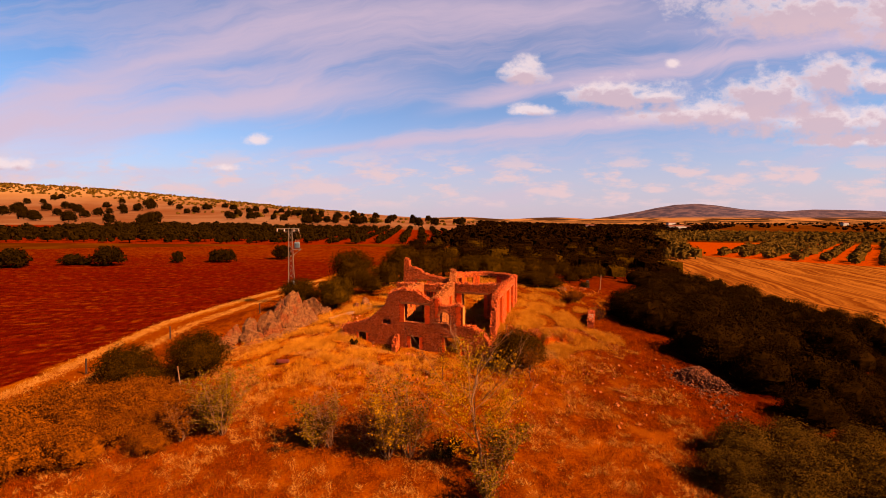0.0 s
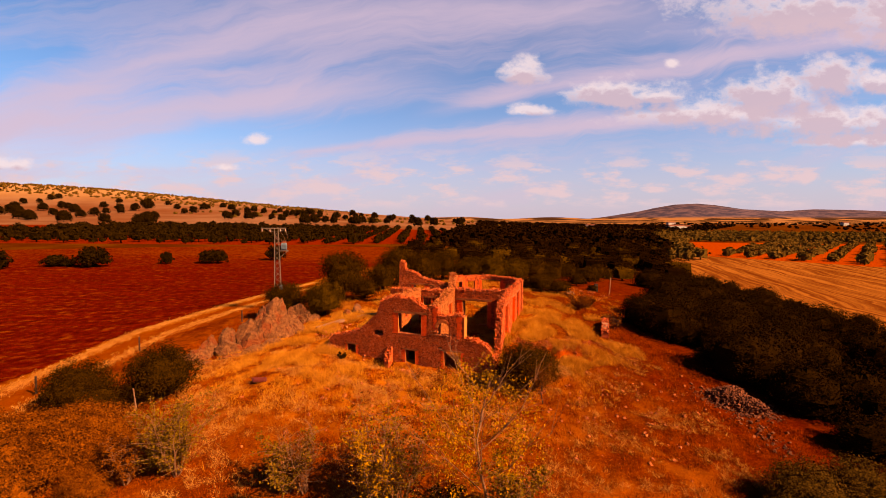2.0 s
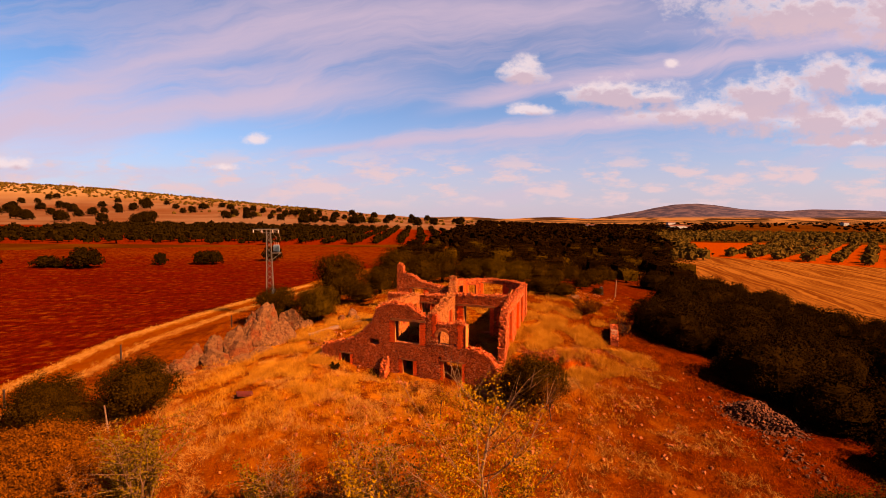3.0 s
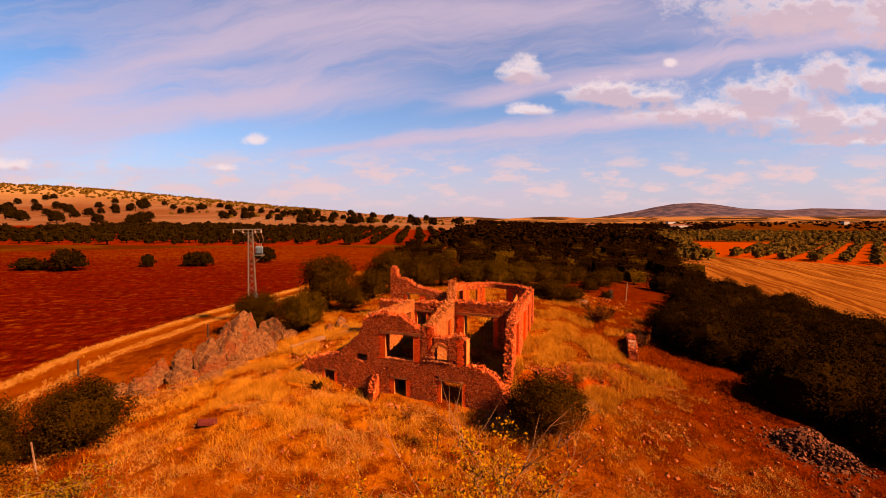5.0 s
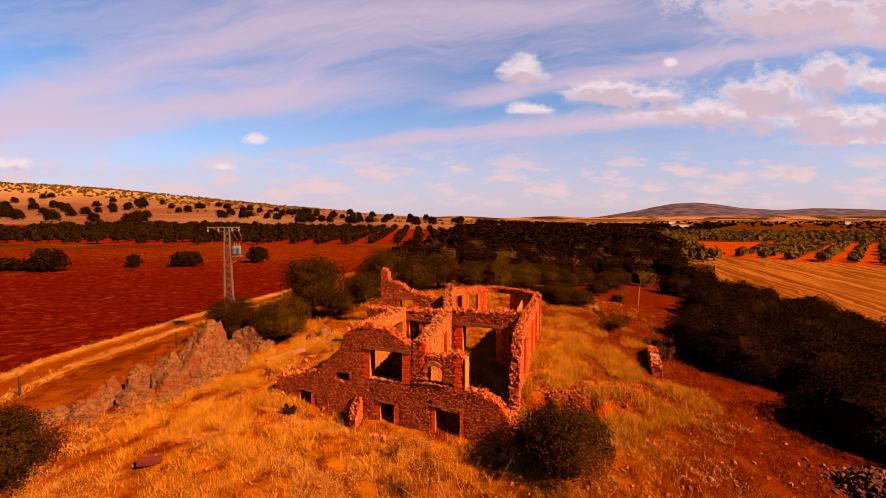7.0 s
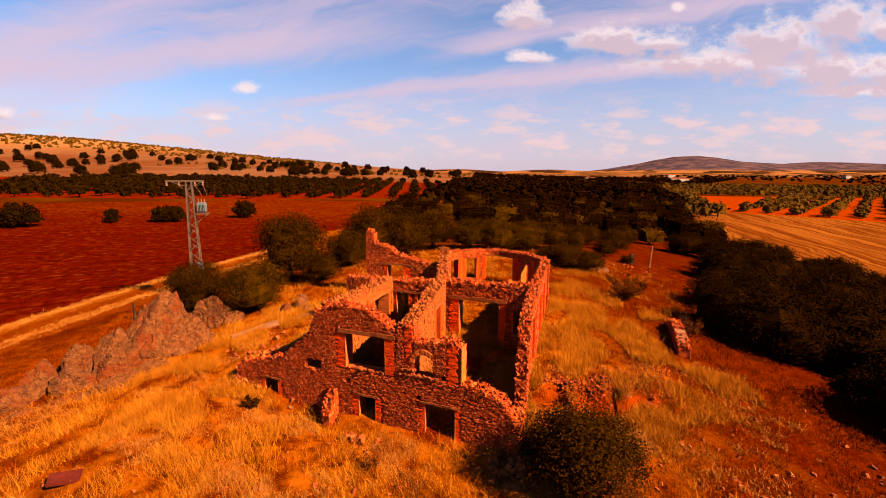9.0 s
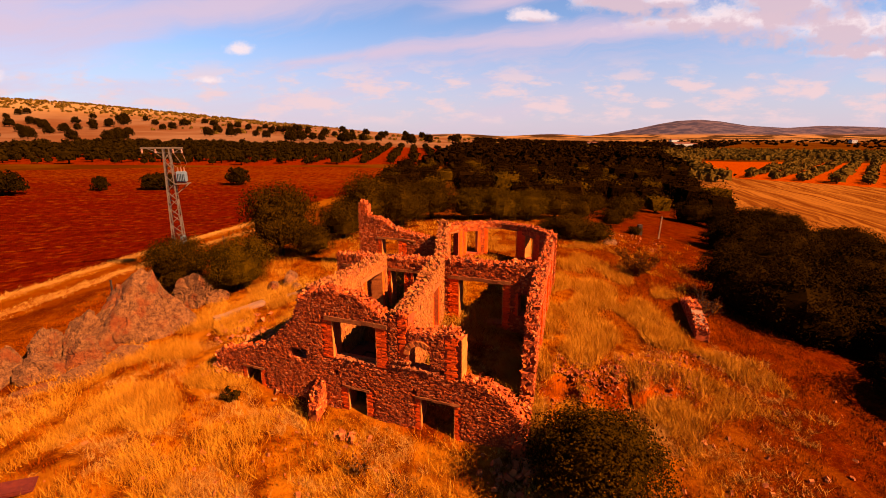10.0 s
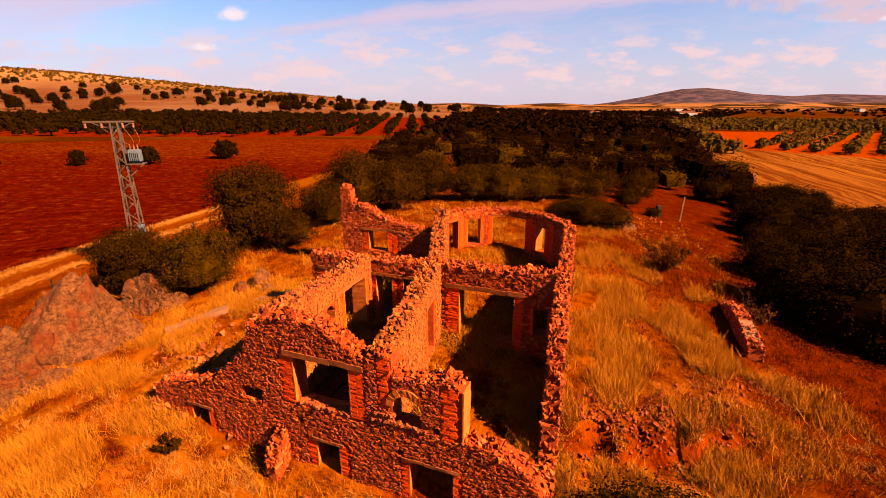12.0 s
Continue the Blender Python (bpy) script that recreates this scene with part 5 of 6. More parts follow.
# bramble thicket on the slope beside the track
bramble = [crown_mesh("bramble_crown", 1.8, 1.6, 1.15, 0.0, 60 + k, 170, 84, 0.042, 0.4, 0.3, core=0.62) for k in range(2)]
bramble_stem = limb_mesh("bramble_stem", 1.2, 0.05, 5, 9, 0.7, 0.1)
for x, y, sc in ((-22.6, -9.6, 1.35), (-20.4, -9.8, 1.3), (-24.8, -11.0, 1.4), (-22.2, -12.2, 1.4), (-25.6, -13.6, 1.5), (-23.4, -15.2, 1.4), (-20.0, -12.2, 1.2), (-27.0, -16.5, 1.5),
                 (-24.8, -18.0, 1.5), (-28.6, -12.6, 1.2), (-18.4, -9.6, 1.0), (-20.8, -14.8, 1.2), (-28.8, -19.5, 1.5), (-26.0, -20.5, 1.4), (-18.6, -12.0, 0.9), (-17.2, -14.0, 0.7)):
    k = int(r0.integers(2))
    tree("bramble_bush", x, y, r0.random() * 6.28, "russet bramble and dog-rose thicket", "shrub", bramble_stem, bramble[k], BARK, AUTUMN_LEAF, sc, "brambles beside the track", 0.85 + 0.3 * r0.random())

# thin shrubs with yellowing leaves and one young tree, in the foreground
def wispy(name, x, y, height, spread_, seed, leaves, label, leaf_mat=YELLOW_LEAF, twig_mat=TWIG, stems=9, leaf=0.045, group="yellowing shrubs", bare=1):
    r = np.random.default_rng(seed)
    ob = thing(name, label, "shrub" if stems > 3 else "tree", pose(x, y, gz(x, y) - 0.03, 0, 0, 57 * seed), group)
    lv = []
    for k in range(stems):
        h = Heap()
        a, f = 6.28 * k / stems + r.random(), 0.35 + 0.65 * r.random()
        p = np.array([0.1 * math.cos(a), 0.1 * math.sin(a), 0.0])
        dirn = np.array([math.cos(a) * spread_ * f, math.sin(a) * spread_ * f, 1.0])
        steps = 8
        seg = height * (0.55 + 0.5 * r.random()) / steps
        for i in range(steps):
            q = p + dirn * seg + r.normal(size=3) * seg * 0.16
            h.bar(p, q, 0.016 * (1 - i / (steps + 1)) * height / 2 + 0.008)
            for _ in range(3 if i >= bare else 0):
                out = r.normal(size=3) * np.array([0.85, 0.85, 0.35]) + np.array([0, 0, 0.55])
                e = q + out * seg * (1.9 - 1.1 * i / steps)
                h.bar(q, e, 0.012)
                lv.append(q + (e - q) * r.random((int(leaves * 2), 1)) + r.normal(size=(int(leaves * 2), 3)) * seg * 0.28)
            p = q
        part("stem", h.mesh("stem"), twig_mat, ob)
    hl = Heap()
    hl.leaves(np.concatenate(lv), leaf * 1.25, r)
    part("foliage", hl.mesh("foliage"), leaf_mat, ob)
    return ob


GREENISH = leafy("fading_green_leaf", (0.0280, 0.0135, 0.0012), (0.0960, 0.0440, 0.0036))


def young_tree(x, y, height, radius, seed, label, clusters=300):
    """A slender tree: pale thin limbs, and leaves so sparse that the ground shows through."""
    ob = thing("young_tree", label, "tree", pose(x, y, gz(x, y) - 0.05, 0, 0, 40 * seed), "yellowing shrubs")
    part("trunk", limb_mesh("trunk", height * 0.86, 0.10, seed, 15, 0.52, 0.28, twigs=9, rise=0.95), TWIG, ob, "pale thin trunk and branches")
    r = np.random.default_rng(seed)
    d = r.normal(size=(clusters, 3))
    d /= np.linalg.norm(d, axis=1, keepdims=True)
    f = 0.45 + 0.6 * r.random((clusters, 1))
    c = d * f * np.array([radius, radius, height * 0.42]) + np.array([0, 0, height * 0.56])
    m = np.array([noise.noise(Vector(q) * 0.7 + Vector((seed, 0, 0))) for q in c])
    c = c[m > -0.12]
    pts = (c[:, None, :] + r.normal(size=(len(c), 15, 3)) * 0.16).reshape(-1, 3)
    h = Heap()
    h.leaves(pts, 0.052, r)
    part("foliage", h.mesh("foliage"), YELLOW_LEAF, ob, "sparse yellowing leaves")


young_tree(1.85, -15.8, 7.6, 2.7, 4, "slender young tree with sparse yellow leaves", 620)
wispy("shrub", 3.3, -16.0, 3.0, 0.60, 6, 5, "loose shrub with fading green leaves", GREENISH, stems=10, leaf=0.055)
wispy("shrub", -3.1, -15.4, 4.4, 0.42, 7, 7, "upright shrub with yellow-green leaves", YELLOW_LEAF, stems=11, leaf=0.05)
wispy("shrub", -1.9, -15.2, 4.4, 0.34, 8, 4, "upright shrub with bare grey twigs", GREENISH, stems=12, leaf=0.05)
wispy("shrub", -4.1, -14.6, 2.6, 0.45, 9, 4, "low dry shrub with russet leaves", AUTUMN_LEAF, stems=10)
wispy("shrub", -7.4, -14.2, 2.8, 0.75, 10, 7, "spreading shrub with fading green leaves", GREENISH, stems=13, leaf=0.05)
wispy("shrub", -6.6, -14.4, 3.6, 0.32, 11, 2, "thin bare dry shrub", AUTUMN_LEAF, stems=11)
wispy("shrub", -13.5, -13.0, 4.2, 0.42, 12, 8, "bushy shrub with yellow-green leaves", GREENISH, stems=12, leaf=0.045)
wispy("shrub", -14.4, -12.6, 3.4, 0.50, 13, 8, "bushy shrub with fading green leaves", GREENISH, stems=12, leaf=0.045)
wispy("shrub", -15.8, -13.4, 2.4, 0.55, 14, 8, "low russet shrub beside the brambles", AUTUMN_LEAF, stems=10)
wispy("shrub", 2.2, -18.4, 2.2, 0.7, 24, 4, "low loose shrub with fading green leaves", GREENISH, stems=12, leaf=0.045)
wispy("shrub", 0.2, -15.4, 1.3, 0.8, 15, 6, "low dark green shrub in dry grass", OAK_LEAF, stems=9)


def sapling(x, y, height, seed):
    """A thin stem with a ball of fine twigs and small dull leaves."""
    ob = thing("sapling", "thin sapling with a round crown of small dull leaves", "tree", pose(x, y, gz(x, y) - 0.03, 0, 0, 70 * seed), "saplings before the ruin")
    part("trunk", limb_mesh("trunk", height * 0.9, 0.035, seed, 12, 0.42, 0.35, twigs=7, rise=0.9), BARK, ob)
    r = np.random.default_rng(seed)
    d = r.normal(size=(2300, 3)) * np.array([0.17, 0.17, 0.17]) * height + np.array([0, 0, height * 0.66])
    h = Heap()
    h.leaves(d[d[:, 2] > height * 0.3], 0.028, r)
    part("foliage", h.mesh("foliage"), AUTUMN_LEAF, ob, "small dull brown-green leaves")


sapling(0.0, -5.4, 2.5, 16)
sapling(6.70, -5.80, 2.6, 17)
wispy("sapling", -1.9, -2.2, 0.9, 0.30, 18, 2, "small dry seedling before the ruin", AUTUMN_LEAF, stems=4, leaf=0.04, group="saplings before the ruin")
wispy("shrub", -8.4, 2.2, 0.55, 0.7, 19, 9, "tiny green shrub at the foot of the wall", OAK_LEAF, stems=6, leaf=0.04)
wispy("shrub", 17.6, 10.4, 1.6, 0.8, 20, 1, "bare thorny shrub beside the wall stump", AUTUMN_LEAF, BARK, stems=12)
wispy("shrub", 16.0, 17.0, 1.7, 0.9, 22, 8, "low bare brown shrub in dry grass", AUTUMN_LEAF, BARK, stems=14)
wispy("shrub", 17.2, 18.2, 1.4, 0.9, 23, 8, "low bare brown shrub in dry grass", AUTUMN_LEAF, BARK, stems=14)

# olive-green wild olive thicket close to the wood's near end
olive_trunk = limb_mesh("olive_trunk", 2.0, 0.16, 9, 7, 0.6, 0.2)
olive_crowns = [crown_mesh("olive_crown", 2.0, 2.0, 1.7, 0.2, 70 + k, 210, 84, 0.046, 0.3, 0.5, core=0.70) for k in range(2)]
for x, y, sc in ((17.4, -14.6, 0.95), (15.4, -16.8, 0.8), (20.4, -14.2, 1.0), (19.0, -17.4, 1.05), (22.6, -16.4, 1.05), (17.0, -19.2, 1.0), (20.8, -20.4, 1.1), (24.8, -14.2, 1.0), (14.6, -19.8, 0.8)):
    tree("wild_olive", x, y, r0.random() * 6.28, "dense wild olive with grey-green leaves", "tree", olive_trunk, olive_crowns[int(r0.integers(2))], BARK, WILD_OLIVE_LEAF, sc, "wild olives at the wood's edge", 0.8)

# the dark wood on the slope east of the knoll
wood_trunk = limb_mesh("wood_trunk", 2.8, 0.16, 3, 6, 0.5)
wood_crowns = [crown_mesh("wood_crown", 2.5, 2.4, 2.1, 0.1, 80 + k, 130, 46, 0.062, 0.1, core=0.80, shell=0.84, lump=0.24) for k in range(4)]
edge_y, edge_x = (-16.0, -8.0, -1.0, 2.5, 8.5, 16.0, 23.0, 32.0, 45.0, 60.0), (27.0, 25.6, 24.4, 23.6, 24.2, 26.0, 27.5, 32.5, 39.5, 44.5)
far_x = (48.0, 50.0, 52.0, 53.5, 55.0, 56.0, 57.0, 57.5, 58.0, 60.0)
planted = []
y = -16.0
while y < 60.0:
    x0, x1 = float(np.interp(y, edge_y, edge_x)), float(np.interp(y, edge_y, far_x))
    x = x0 + 3.2 * noise.noise(Vector((y * 0.21, 3.0, 0.0))) + 1.5 * r0.random()
    first = True
    while x < x1:
        if noise.noise(Vector((x / 5, y / 5, 8))) < 0.40 and (first or r0.random() < 0.93):
            clear_spot = math.hypot(x - 35.5, y - 3.9) < 2.4 or math.hypot(x - 32.4, y - 18.2) < 2.2 or (y > 28 and abs(x - float(np.interp(y, (28, 51, 68), (27.5, 38.5, 43.0)))) < 2.6)
            if not clear_spot:
                planted.append((x, y + 1.4 * r0.standard_normal(), 0.55 + 0.85 * r0.random() ** 1.2))
        first = False
        x += 2.9 + 1.6 * r0.random()
    y += 3.1
planted = [(21.8, 13.0, 1.00), (22.2, 11.2, 1.10), (22.9, 10.0, 1.20), (23.9, 9.2, 1.00), (24.3, 18.1, 1.10), (26.8, 17.1, 1.20), (28.1, 15.8, 1.00), (29.3, 14.6, 1.10)] + planted
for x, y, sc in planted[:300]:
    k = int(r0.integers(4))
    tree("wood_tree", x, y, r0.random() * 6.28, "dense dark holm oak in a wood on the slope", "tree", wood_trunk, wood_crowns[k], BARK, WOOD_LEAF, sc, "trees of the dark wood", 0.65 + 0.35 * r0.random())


def far_trees(name, spots, rad, rise, per, leaf, mat, label, seed, squat=0.8):
    """Far trees that nobody could count, each a rough dome of leaf sprays on a short trunk, in one mesh."""
    r = np.random.default_rng(seed)
    h = Heap()
    p = np.asarray(spots, float)
    zz = ground_z(p[:, 0], p[:, 1])
    size = rad * (0.5 + 0.95 * r.random(len(p)) ** 1.4)
    d = r.normal(size=(len(p), per, 3))
    d /= np.linalg.norm(d, axis=2, keepdims=True)
    d[:, :, 2] = np.abs(d[:, :, 2]) * 1.25 - 0.25
    lump = 1 + 0.22 * np.sin(d[:, :, 0] * 5 + p[:, :1]) * np.sin(d[:, :, 1] * 5 + p[:, 1:2])
    k = (0.7 + 0.35 * r.random((len(p), per))) * lump
    pts = d * (k * size[:, None])[:, :, None] * np.array([1, 1, squat])
    pts += np.stack([p[:, 0], p[:, 1], zz + size * rise], -1)[:, None, :]
    h.leaves(pts.reshape(-1, 3), leaf, r, 0.0, 0.8, out=d.reshape(-1, 3))
    for (x, y), z, s in zip(p, zz, size):
        h.box((x, y, z + s * rise), (s * 0.62, 0, 0), (0, s * 0.62, 0), (0, 0, s * 0.62 * squat), 0.5, r)
        h.bar((x, y, z - 0.3), (x, y, z + s * rise), s * 0.12)
    return tagged(part(name, h.mesh(name), mat), label, "trees", kind="stuff")


def grow(count, x0, x1, y0, y1, inside, gap, seed):
    r = np.random.default_rng(seed)
    out, cells = [], set()
    for _ in range(count * 12):
        x, y = x0 + (x1 - x0) * r.random(), y0 + (y1 - y0) * r.random()
        c = (int(x / gap), int(y / gap))
        if c not in cells and inside(x, y):
            cells.add(c)
            out.append((x, y))
            if len(out) >= count:
                break
    return out


wood_spots = [(x, y) for x, y, _ in planted[300:]] + grow(640, -14, 108, 54, 190, lambda x, y: y > 63 + 13 * noise.noise(Vector((x / 8, 0, 0))) and noise.noise(Vector((x / 13, y / 13, 2))) > -0.22
                                                          and x > -12 + max(0, 84 - y) * 0.9 and x < 52 + (y - 60) * 0.42 and abs(x - (41 + (y - 51) * 0.32)) > (3.5 if y < 110 else 0), 5.6, 31)
pale_spots = [q for q in wood_spots if noise.noise(Vector((q[0] / 11, q[1] / 11, 6))) > 0.12]
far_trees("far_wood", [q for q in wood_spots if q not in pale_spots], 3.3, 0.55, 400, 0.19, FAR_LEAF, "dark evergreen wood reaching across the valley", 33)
far_trees("far_wood", pale_spots, 2.9, 0.55, 400, 0.17, OAK_PALE_LEAF, "paler olive-green oaks among the dark wood", 36)
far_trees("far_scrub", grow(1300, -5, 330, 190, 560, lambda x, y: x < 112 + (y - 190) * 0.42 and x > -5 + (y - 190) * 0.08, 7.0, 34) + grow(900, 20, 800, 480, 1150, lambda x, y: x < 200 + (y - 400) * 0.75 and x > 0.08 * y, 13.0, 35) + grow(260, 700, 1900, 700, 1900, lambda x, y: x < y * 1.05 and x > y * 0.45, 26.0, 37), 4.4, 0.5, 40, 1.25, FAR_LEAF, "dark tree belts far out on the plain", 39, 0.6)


def grove(x0, y0, ang, gap_row, gap_tree, rows, trees, inside, seed):
    r = np.random.default_rng(seed)
    c, s = math.cos(radians(ang)), math.sin(radians(ang))
    out = []
    for i in range(rows):
        for j in range(trees):
            a, b = i * gap_row, j * gap_tree
            x, y = x0 + a * c - b * s + 0.4 * r.standard_normal(), y0 + a * s + b * c + 0.4 * r.standard_normal()
            if inside(x, y) and r.random() > 0.03:
                out.append((x, y))
    return out


left_grove = grove(-260, 130, 3, 11.5, 6.4, 25, 60, lambda x, y: y > 172 + 0.75 * (x + 70) * (1 if x > -70 else 0.3) - 2 and y < 330 + 0.28 * (x + 500) - 10 and x < 8, 51)
far_trees("olive_grove", left_grove, 2.35, 0.85, 60, 0.6, FIELD_LEAF, "rows of olive trees on red soil beyond the field", 53, 0.85)
orchard = grove(128, 176, -44, 10.0, 5.0, 30, 50, lambda x, y: (x - 130) * 58 + (y - 188) * 57 > 180 and x < 420 and y < 345 and (x - 128) * 144 - (y - 186) * 72 > 0, 55)
far_trees("olive_grove", orchard, 2.2, 0.75, 60, 0.66, OLIVE_LEAF, "rows of olive trees on bright red orchard soil", 57, 0.85)
mid_grove = grove(50, 150, 4, 9.0, 7.5, 50, 44, lambda x, y: x > 66 + (y - 90) * 0.42 and (x - 128) * 144 - (y - 186) * 72 < -500 and y > 150 and y < 470, 59) + grove(150, 352, -10, 10.0, 9.0, 52, 34, lambda x, y: y > 352 and x > 195, 60)
far_trees("olive_grove", mid_grove, 2.5, 0.75, 44, 0.72, OLIVE_LEAF, "olive grove between the wood and the orchard", 61, 0.85)

# single oaks in the ploughed field and on the hillside
field_trunk = limb_mesh("field_oak_trunk", 3.0, 0.25, 12, 6, 0.45)
field_crowns = [crown_mesh("field_oak_crown", 2.9, 2.8, 2.3, 0.25, 90 + k, 100, 30, 0.22, 0.2, core=0.65) for k in range(3)]
for x, y, sc, tall in ((-100.6, 65.9, 1.15, 0.95), (-92.8, 73.6, 0.95, 0.72), (-90.6, 74.6, 0.7, 0.62), (-84.3, 74.0, 1.22, 1.0), (-72.8, 84.5, 0.55, 1.4), (-63.6, 88.4, 0.95, 0.95), (-61.6, 88.8, 0.95, 0.95), (-50.2, 101.6, 1.0, 1.1)):
    k = int(r0.integers(3))
    tree("field_oak", x, y, r0.random() * 6.28, "dark round holm oak alone in the red field", "tree", field_trunk, field_crowns[k], BARK, FIELD_LEAF, sc, "oaks in the ploughed field", tall)
hill_r = np.random.default_rng(77)
hill_spots = grow(104, -760, 40, 300, 900, lambda x, y: y > 345 + 0.28 * (x + 500) + 8 and x > -1.02 * (y + 60) and noise.noise(Vector((x / 90, y / 90, 0))) > -0.25, 19.0, 79)
for x, y in hill_spots:
    k = int(hill_r.integers(3))
    tree("hill_oak", x, y, hill_r.random() * 6.28, "dark spreading holm oak on the bare hillside", "tree", field_trunk, field_crowns[k], BARK, FIELD_LEAF, 1.6 + 0.9 * hill_r.random(), "oaks on the hillside", 1.25)
far_trees("hilltop_scrub", grow(2600, -1900, 200, 900, 1500, lambda x, y: gz(x, y) > 26 + 20 * noise.noise(Vector((x / 160, y / 160, 5))) and gz(x, y) > 24, 9.0, 81) + grow(140, -420, 330, 640, 1000, lambda x, y: True, 16.0, 83), 3.0, 0.4, 16, 1.5, HILL_LEAF, "scrub along the hill's crest", 85, 0.7)


# ---- dry grass ----
def grass(name, count, spots, low, high, blades, width, mat, label, seed, bend=0.28, tuft=0.09):
    r = np.random.default_rng(seed)
    p = spots(r, count)
    z = ground_z(p[:, 0], p[:, 1])
    k = len(p) * blades
    base = np.repeat(np.column_stack([p, z - 0.03]), blades, 0)
    base[:, :2] += r.normal(size=(k, 2)) * tuft
    a = r.random(k) * 6.283
    hgt = (low + (high - low) * r.random(k)) * np.repeat(0.7 + 0.6 * r.random(len(p)), blades)
    wv = np.column_stack([np.cos(a), np.sin(a), np.zeros(k)]) * (width * (0.6 + 0.8 * r.random(k)))[:, None]
    lean = r.normal(size=(k, 2)) * bend + np.array([-0.10, 0.03])
    tip = base + np.column_stack([lean * hgt[:, None], hgt])
    v = np.stack([base - wv, base + wv, tip], 1).reshape(-1, 3)
    me = fast_mesh(name, v, None, np.arange(k * 3).reshape(k, 3))
    return tagged(part(name, me, mat), label, "grass", kind="stuff")


def outside_ruin(p):
    """Away from the walls' lines and the boulders."""
    d = p - np.array([1.64, -0.30])
    a, b = d @ np.array([0.929, -0.371]), d @ np.array([0.371, 0.929])
    return ~((a > -12.6) & (a < 2.6) & (b > -0.12) & (b < 0.8))


def tall_spots(r, count):
    p = np.concatenate([r.normal(size=(count // 3, 2)) * (3.6, 4.8) + (11.4, 9.0), r.normal(size=(count // 5, 2)) * (3.2, 4.0) + (-11.6, 3.2),
                        r.normal(size=(count // 6, 2)) * (4.5, 3.0) + (-8.0, 11.5), r.normal(size=(count // 6, 2)) * (9, 6) + (6, 22),
                        r.normal(size=(count // 12, 2)) * (1.0, 2.0) + (3.0, 9.8), r.normal(size=(count // 12, 2)) * (1.1, 1.0) + (3.0, 2.2), r.normal(size=(count // 18, 2)) * (7.0, 2.4) + (-5.0, -2.6), r.normal(size=(count // 12, 2)) * (2.6, 0.9) + (7.6, 0.4), r.normal(size=(count // 10, 2)) * (3.2, 1.1) + (10.0, 4.6)])
    m = np.array([noise.noise(Vector((x * 0.5, y * 0.35, 0))) for x, y in p])
    p = p[(m > -0.05) & (np.hypot(p[:, 0] + 13.20, p[:, 1] + 3.10) > 1.3) & ~((p[:, 0] > 14.4) & (p[:, 0] < 18.2) & (p[:, 1] > 5.6) & (p[:, 1] < 12.6))]
    keep = outside_ruin(p) & ~((p[:, 0] > 12) & (p[:, 1] < 0.5)) & (p[:, 0] < 17.5) | (p[:, 1] > 14)
    return p[keep & off_bank(p)]


def short_spots(r, count):
    p = np.column_stack([-24 + 48 * r.random(count), -24 + 52 * r.random(count)])
    m = np.array([noise.noise(Vector((x * 0.6, y * 0.6, 4))) for x, y in p])
    edge_ = np.interp(p[:, 1], edge_y, edge_x) - 2.5
    return p[(m > -0.2) & (np.hypot(p[:, 0] + 13.20, p[:, 1] + 3.10) > 0.9) & outside_ruin(p) & off_bank(p) & (p[:, 0] < edge_)]


def straw_spots(r, count):
    p = np.column_stack([-22 + 40 * r.random(count), -23 + 30 * r.random(count)])
    p = np.concatenate([p, r.normal(size=(count // 6, 2)) * (6.5, 3.0) + (-6.0, -3.2), r.normal(size=(count // 9, 2)) * (2.4, 1.0) + (7.8, 0.2)])
    m = np.array([noise.noise(Vector((x * 0.35, y * 0.35, 9))) + 0.7 * noise.noise(Vector((x * 1.3, y * 1.3, 2))) for x, y in p])
    edge_ = np.interp(p[:, 1], edge_y, edge_x) - 3.5
    return p[(m > 0.12) & outside_ruin(p) & off_bank(p) & (p[:, 0] < edge_)]


def verge_spots(r, count):
    f = r.random(count)
    line = np.column_stack([np.interp(f, (0, 0.35, 1), (-33.6, -33.4, -22.6)), np.interp(f, (0, 0.35, 1), (-8, 14, 45))])
    side = np.where(r.random((count, 1)) < 0.6, 0.0, 1.0)
    return line + r.normal(size=(count, 2)) * 0.5 + side * np.array([[4.2, -1.6]])


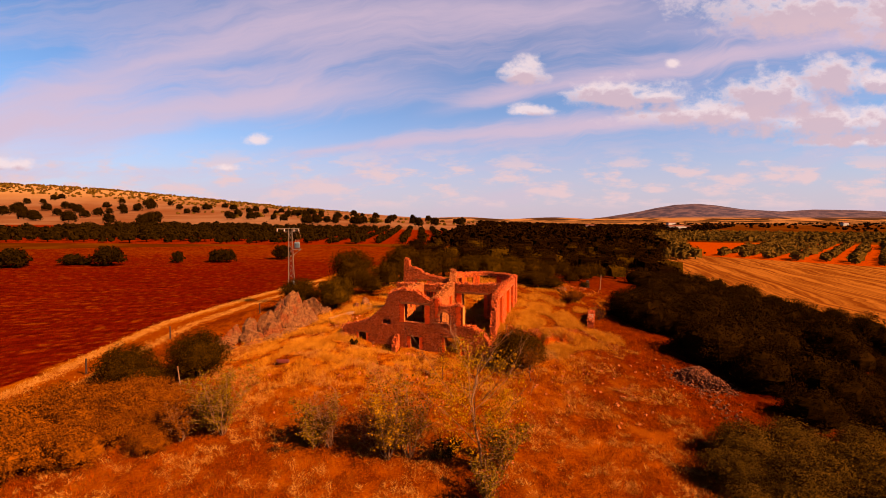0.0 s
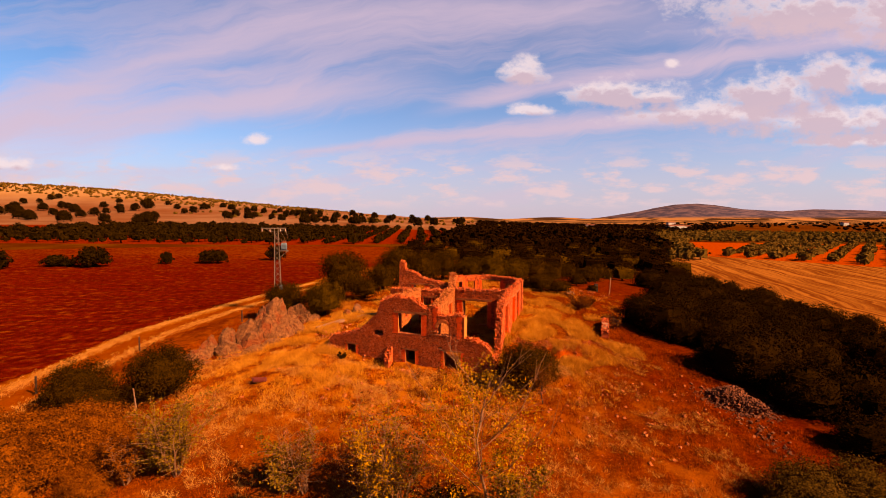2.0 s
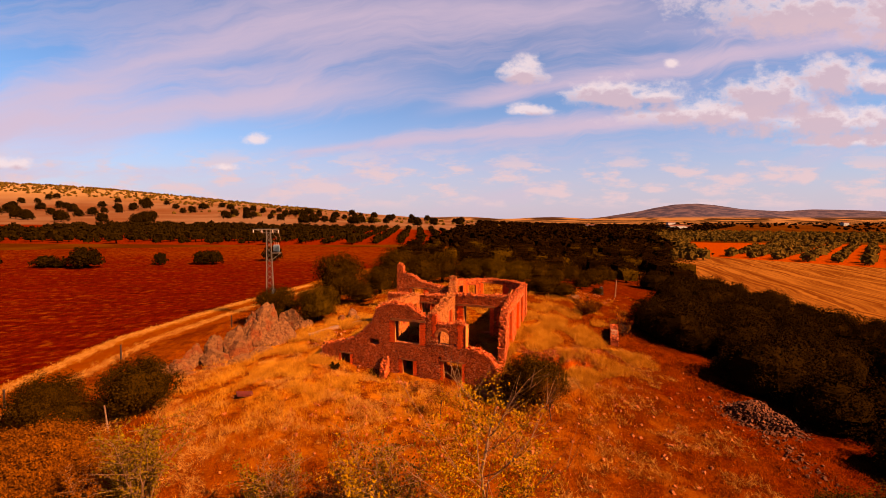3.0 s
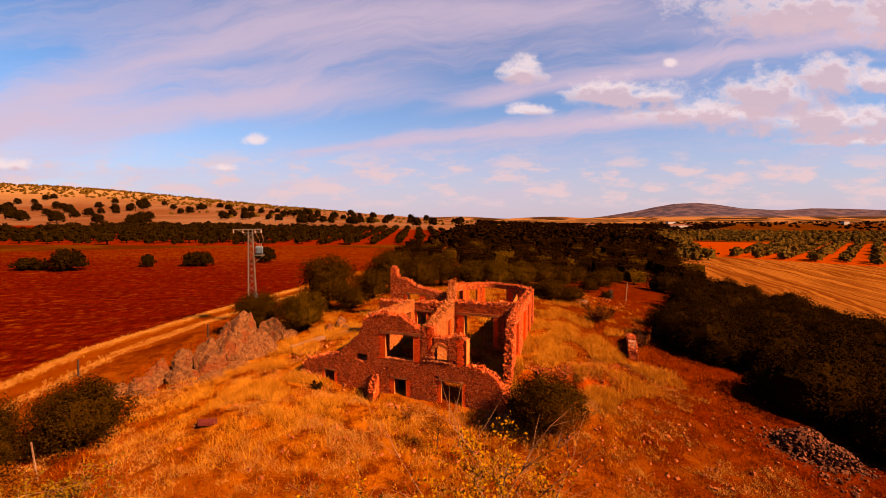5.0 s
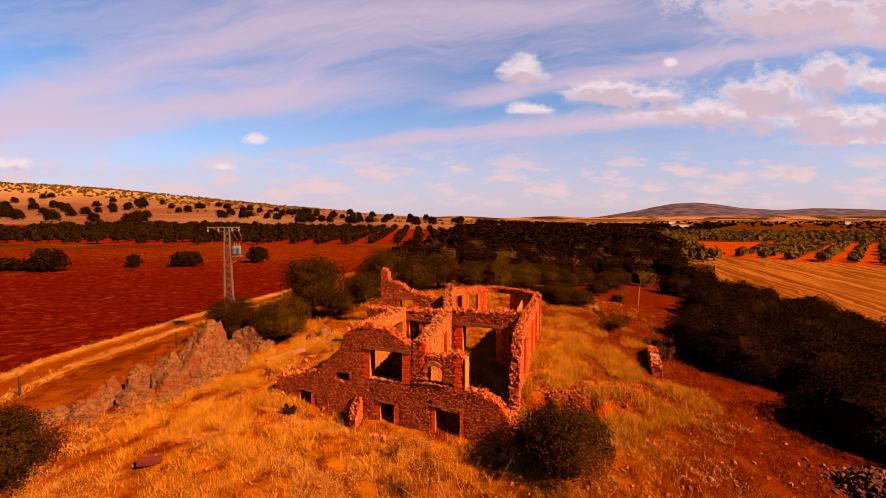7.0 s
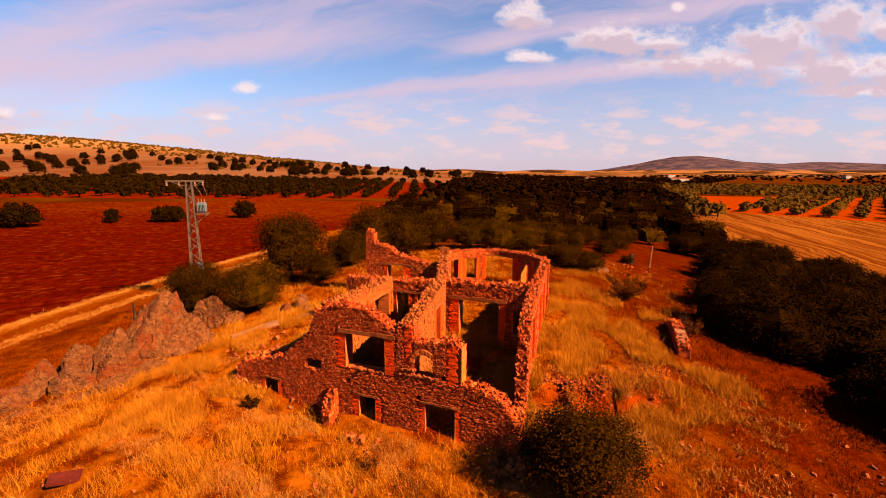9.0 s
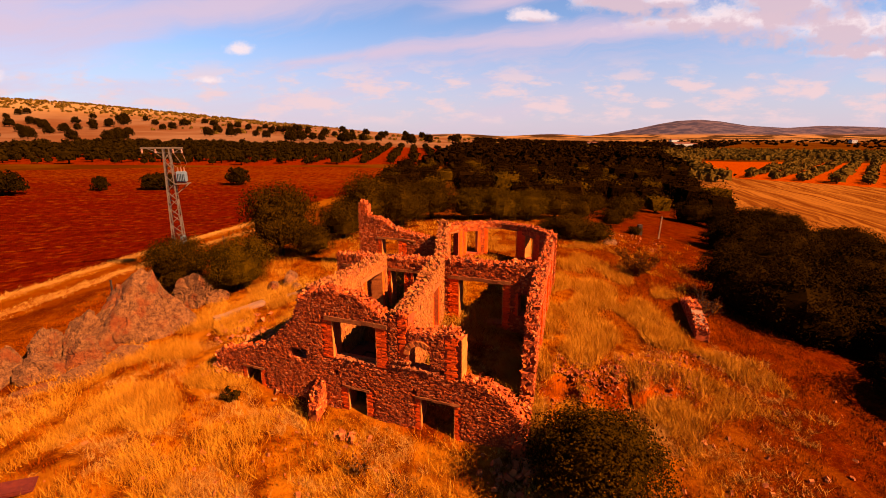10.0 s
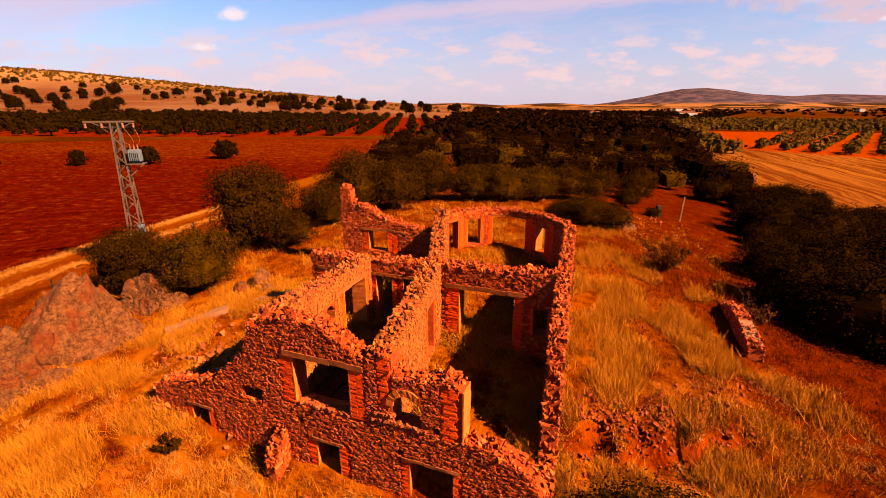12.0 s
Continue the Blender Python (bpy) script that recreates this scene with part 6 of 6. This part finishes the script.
grass("tall_grass", 40000, tall_spots, 0.18, 0.55, 8, 0.010, GRASS_GOLD, "tall golden dry grass", 91, 0.45, 0.14)
grass("matted_straw", 17000, straw_spots, 0.08, 0.24, 15, 0.012, GRASS_STRAW, "pale matted tufts of straw on red earth", 97, 0.9, 0.10)
grass("short_grass", 80000, short_spots, 0.08, 0.26, 4, 0.014, GRASS_RUST, "short rust-orange dry grass", 93)
grass("verge_grass", 9000, verge_spots, 0.08, 0.24, 6, 0.012, GRASS_STRAW, "golden grass along the field's edge", 95)


# ---- farm buildings far off ----
def farmhouse(x, y, w, d, hgt, rot, label, roof=True, windows=3):
    ob = thing("farmhouse", label, "house", pose(x, y, gz(x, y) - 0.3, 0, 0, rot), "far farm buildings")
    h = Heap()
    h.box((0, 0, hgt / 2), (w / 2, 0, 0), (0, d / 2, 0), (0, 0, hgt / 2))
    part("wall", h.mesh("wall"), WHITEWASH, ob)
    bm = bmesh.new()
    rise = d * 0.22
    c = [(-w / 2 - .3, -d / 2 - .3, hgt), (w / 2 + .3, -d / 2 - .3, hgt), (w / 2 + .3, d / 2 + .3, hgt), (-w / 2 - .3, d / 2 + .3, hgt), (-w / 2 - .3, 0, hgt + rise), (w / 2 + .3, 0, hgt + rise)]
    vs = [bm.verts.new(q) for q in c]
    for f in ((0, 1, 5, 4), (2, 3, 4, 5), (0, 4, 3), (1, 2, 5), (0, 3, 2, 1)):
        bm.faces.new([vs[i] for i in f])
    part("roof", bm, ROOF, ob)
    for k in range(windows):
        h = Heap()
        h.box((-w / 2 + w * (k + 0.5) / windows, -d / 2 - 0.02, hgt * 0.5), (0.6, 0, 0), (0, 0.06, 0), (0, 0, 0.7))
        part("window", h.mesh("window"), CERAMIC, ob)
    return ob


farmhouse(428, 800, 32, 12, 6.5, 8, "long low white farmhouse on the plain", windows=5)
farmhouse(455, 812, 14, 10, 5.5, 8, "small white farm building on the plain", windows=2)
farmhouse(290, 860, 16, 9, 5, -10, "white farm building among far trees")
farmhouse(302, 872, 9, 8, 5, -10, "small white shed among far trees", windows=1)
farmhouse(1180, 1300, 16, 12, 9, 0, "far white building before the mountains", windows=2)
farmhouse(760, 1480, 26, 12, 7, 10, "far white farm before the mountains")
